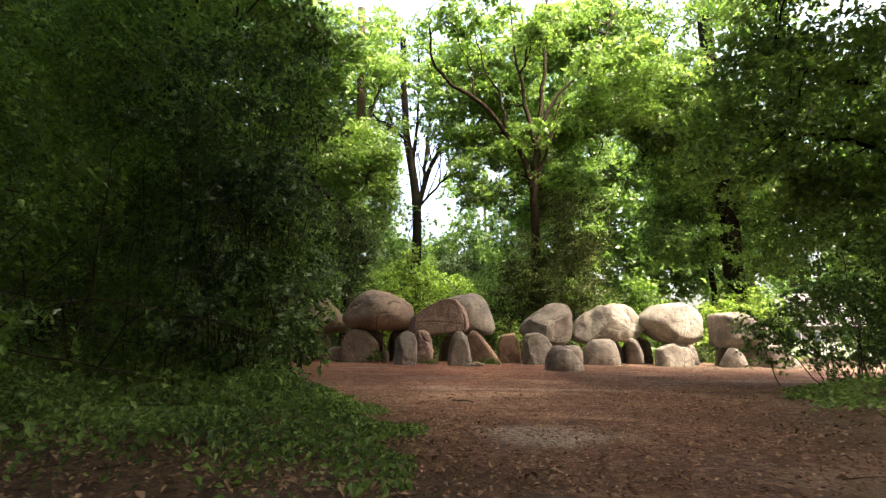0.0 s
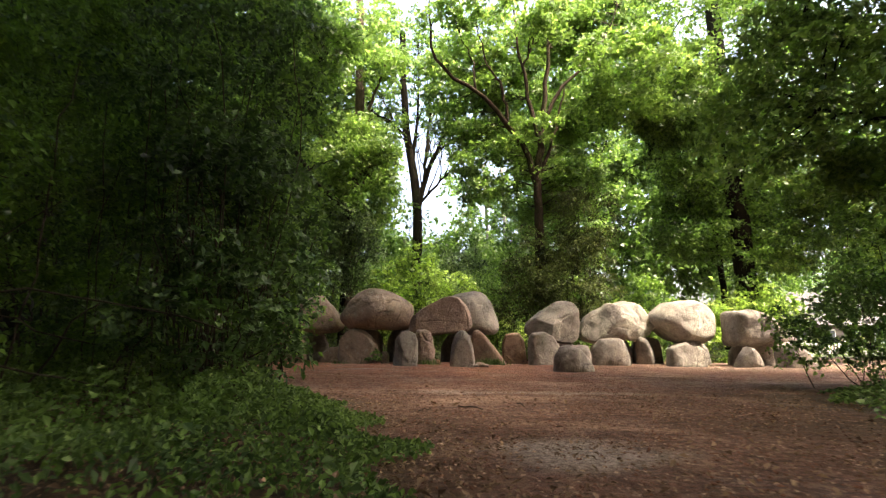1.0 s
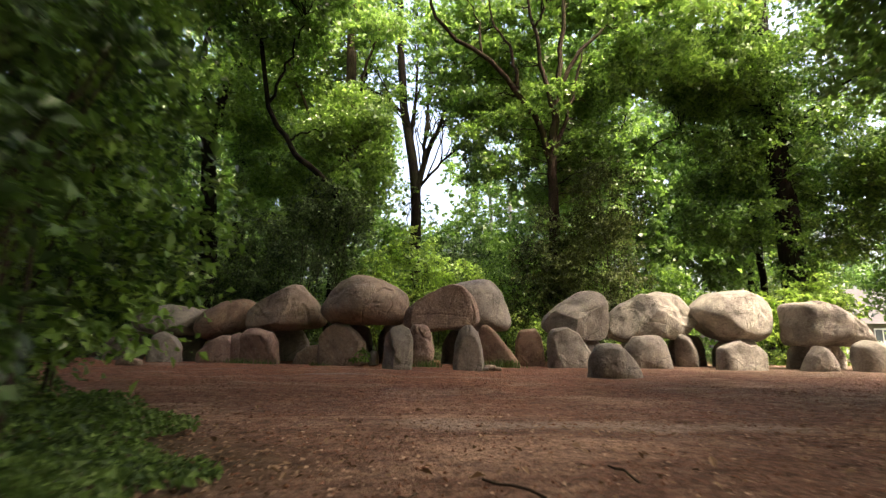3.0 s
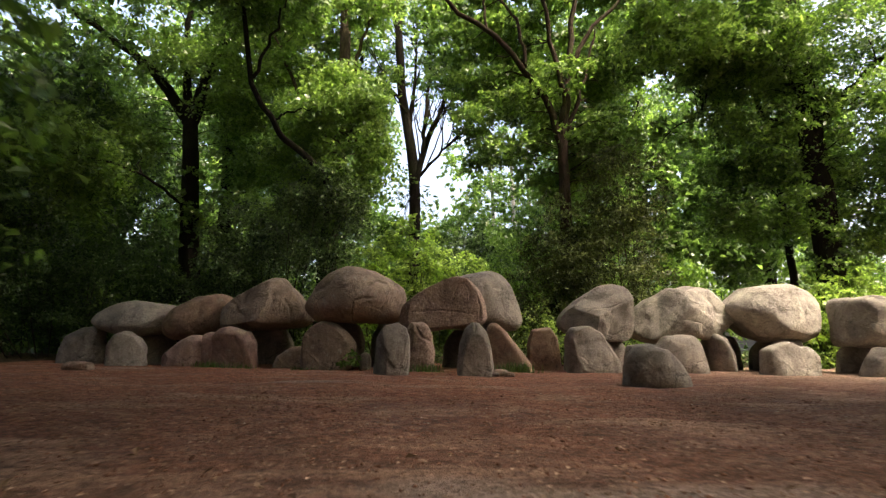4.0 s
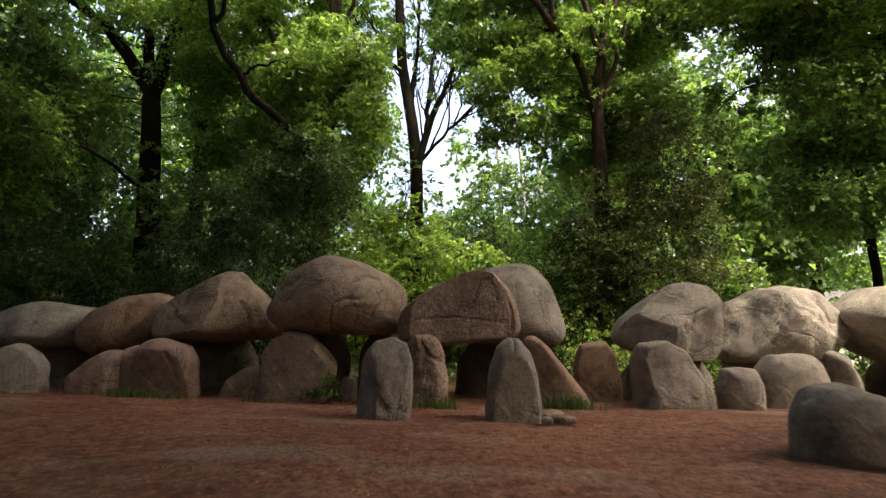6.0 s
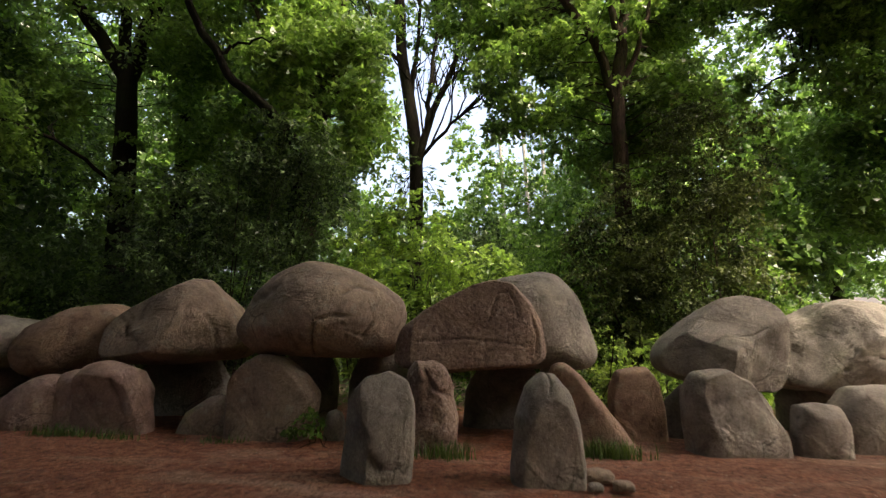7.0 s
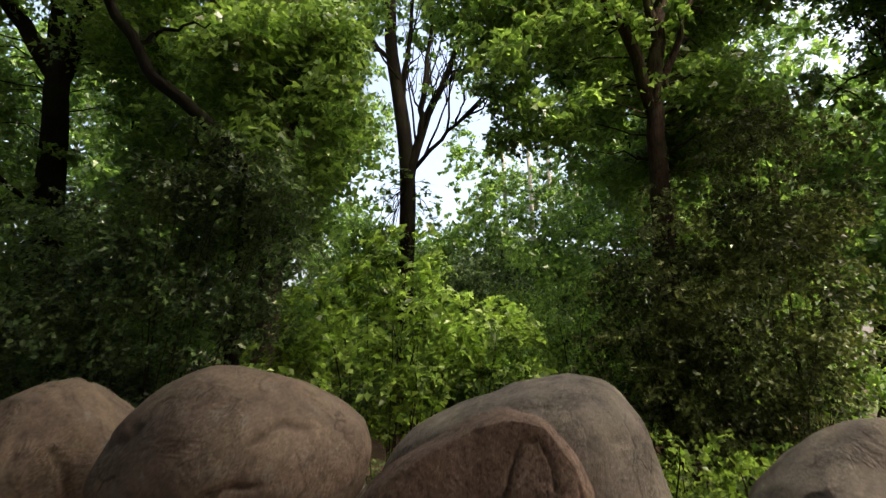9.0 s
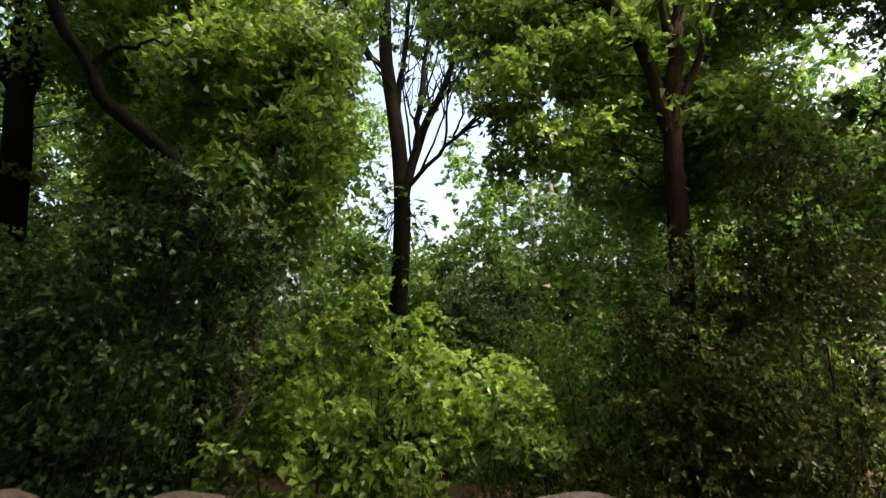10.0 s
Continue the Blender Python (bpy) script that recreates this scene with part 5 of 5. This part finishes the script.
x, y = scatter(1500, -11, 11, 10, 18.8, lambda x, y: (x > left_edge(y)) & (x < right_edge(y)))
stuff(leaves("wood_chips", over_ground(x, y, 0.006, 0.016), 0.024, M_CHIP, up=0.85, narrow=0.5, droop=0.05), "bleached chips and bits of leaf on the red soil", "leaf litter")


def clods(n, x0, x1, y0, y1, label):
    """Squat crumbs of soil with eight faces each, lying half sunk."""
    x, y = scatter(n, x0, x1, y0, y1, lambda x, y: (x > left_edge(y) - 0.2) & (x < right_edge(y) + 0.2))
    k = len(x)
    c = np.c_[x, y, ground_height(x, y) + 0.002]
    r = 0.005 + 0.009 * rng.uniform(0, 1, k) ** 2
    turn = rng.uniform(0, 6.28, k)
    a = np.c_[np.cos(turn), np.sin(turn), np.zeros(k)] * (r * rng.uniform(0.8, 1.6, k))[:, None]
    b = np.c_[-np.sin(turn), np.cos(turn), np.zeros(k)] * (r * rng.uniform(0.6, 1.1, k))[:, None]
    h = np.c_[np.zeros(k), np.zeros(k), r * rng.uniform(0.5, 0.9, k)]
    v = np.stack([c + a, c + b, c - a, c - b, c + h + 0.3 * a, c - h], 1).reshape(-1, 3)
    o = np.arange(k)[:, None] * 6
    f = np.concatenate([o + np.array([t]) for t in ((0, 1, 4), (1, 2, 4), (2, 3, 4), (3, 0, 4), (1, 0, 5), (2, 1, 5), (3, 2, 5), (0, 3, 5))])
    return stuff(mesh_object("soil_clods", v, f, M_CLOD, smooth=False), label, "soil crumbs")


clods(9000, -7, 7, 6.5, 13, "crumbs of reddish soil on the trodden ground")
clods(5000, -3, 5, 1.5, 6.5, "dark crumbs of soil and bark on the path")
tw = Tubes()
x, y = scatter(26, -6, 6, 1.2, 9, lambda x, y: x < right_edge(y))
for a, b in zip(x, y):
    ang, ln = rng.uniform(0, math.pi), rng.uniform(0.1, 0.45)
    z = float(ground_height(np.array(a), np.array(b))) + 0.012
    dx, dy = math.cos(ang) * ln / 2, math.sin(ang) * ln / 2
    tw.add(curve_through([(a - dx, b - dy, z), (a, b, z + 0.012), (a + dx, b + dy, z)], 5, 0.006), np.full(5, rng.uniform(0.003, 0.007)), 5)
stuff(tw.build("fallen_twigs", M_TWIG), "fallen thin twigs on the soil", "twigs")


def grass_tuft(x, y, n, high, label):
    """Blades of three corners and a tip, fanned round one foot."""
    ang, lean = rng.uniform(0, 6.28, n), rng.uniform(0.1, 0.75, n)
    h = high * rng.uniform(0.3, 1.1, n)
    f = np.c_[rng.normal(0, 0.17, n), rng.normal(0, 0.07, n), np.full(n, -0.01)]
    out = np.c_[np.cos(ang), np.sin(ang), np.zeros(n)]
    across = np.c_[-np.sin(ang), np.cos(ang), np.zeros(n)] * 0.007
    up = np.array([0, 0, 1.0])
    m1 = f + up * (h * 0.6)[:, None] + out * (h * lean * 0.35)[:, None]
    tip = f + up * (h * (1 - 0.25 * lean))[:, None] + out * (h * lean)[:, None]
    v = np.stack([f - across, f + across, m1 + across * 0.8, m1 - across * 0.8, tip, tip + across * 0.1], 1).reshape(-1, 3)
    o = np.arange(n)[:, None] * 6
    q = np.concatenate([o + np.array([[0, 1, 2, 3]]), o + np.array([[3, 2, 5, 4]])])
    ob = mesh_object("grass_tuft", v, q, M_GRASS, smooth=False)
    ob.location = (x, y, float(ground_height(np.array(x), np.array(y))))
    return tagged(ob, label, "grass", "grass tufts", "stuff")


for gx0, gy0, gn, gh in ((-1.9, 5.2, 40, 0.3), (-2.8, 4.4, 40, 0.3), (-0.6, 4.6, 30, 0.2), (-3.4, 3.6, 30, 0.2), (-1.2, 3.7, 24, 0.16), (-1.0, 5.6, 40, 0.26), (-1.6, 6.4, 40, 0.28), (-5.6, 19.1, 70, 0.2), (-5.0, 19.05, 70, 0.18), (1.5, 18.6, 240, 0.27), (1.15, 18.65, 160, 0.24), (-0.62, 18.35, 170, 0.24), (-3.6, 19.1, 60, 0.12), (-5.9, 19.1, 130, 0.2)):
    grass_tuft(gx0, gy0, gn, gh, "green grass tuft at the foot of a stone" if gy0 > 12 else "green grass tuft at the path's edge")
bush("stone_weed", "small green leafy weed at a stone's foot", (-2.5, 19.05, 0), [(-2.5, 19.0, 0.06, 0.3, 0.14, 0.05, 14, 0.1), (-2.38, 19.0, 0.24, 0.16, 0.12, 0.2, 16, 0.09)], M_LEAF_MID, 1100, 0.075, up=0.5, stem_r=0.006)

# thin arching stems in the shrub beside the path
for q, pts in enumerate(([(-3.4, 5.2, 0.0), (-3.0, 5.0, 1.2), (-2.9, 4.9, 2.2), (-2.7, 4.8, 2.9)], [(-4.4, 5.0, 0.3), (-4.3, 4.9, 1.6), (-4.25, 4.9, 2.6)],
                         [(-5.4, 4.6, 0.5), (-4.2, 4.5, 0.85), (-3.0, 4.5, 0.8), (-2.2, 4.6, 0.6)], [(-5.2, 4.4, 0.7), (-4.0, 4.3, 1.1), (-2.8, 4.4, 0.95)],
                         [(-4.2, 4.7, 0.1), (-3.4, 4.6, 1.0), (-2.7, 4.8, 1.7)],
                         [(-3.6, 4.4, 0.1), (-3.3, 4.3, 0.7), (-2.3, 4.3, 0.95), (-1.2, 4.5, 0.7)], [(-4.6, 4.0, 0.2), (-3.7, 3.9, 0.55), (-2.6, 3.9, 0.52), (-1.7, 4.0, 0.35)],
                         [(-2.6, 5.4, 0.2), (-2.0, 5.3, 1.4), (-1.9, 5.4, 2.3), (-2.2, 5.4, 3.0)], [(-3.0, 5.0, 0.1), (-2.4, 4.9, 0.9), (-1.6, 5.2, 1.15)],
                         [(-4.8, 4.2, 0.9), (-4.2, 4.15, 1.6), (-3.5, 4.3, 1.9), (-2.9, 4.5, 1.8)])):
    arch = Tubes()
    arch.add(curve_through(pts, 14, 0.015), np.linspace(0.012, 0.005, 14), 6)
    tagged(arch.build("bramble_stem", M_TWIG), "thin pale arching bramble stem in the shrub", "stem", "bramble stems")
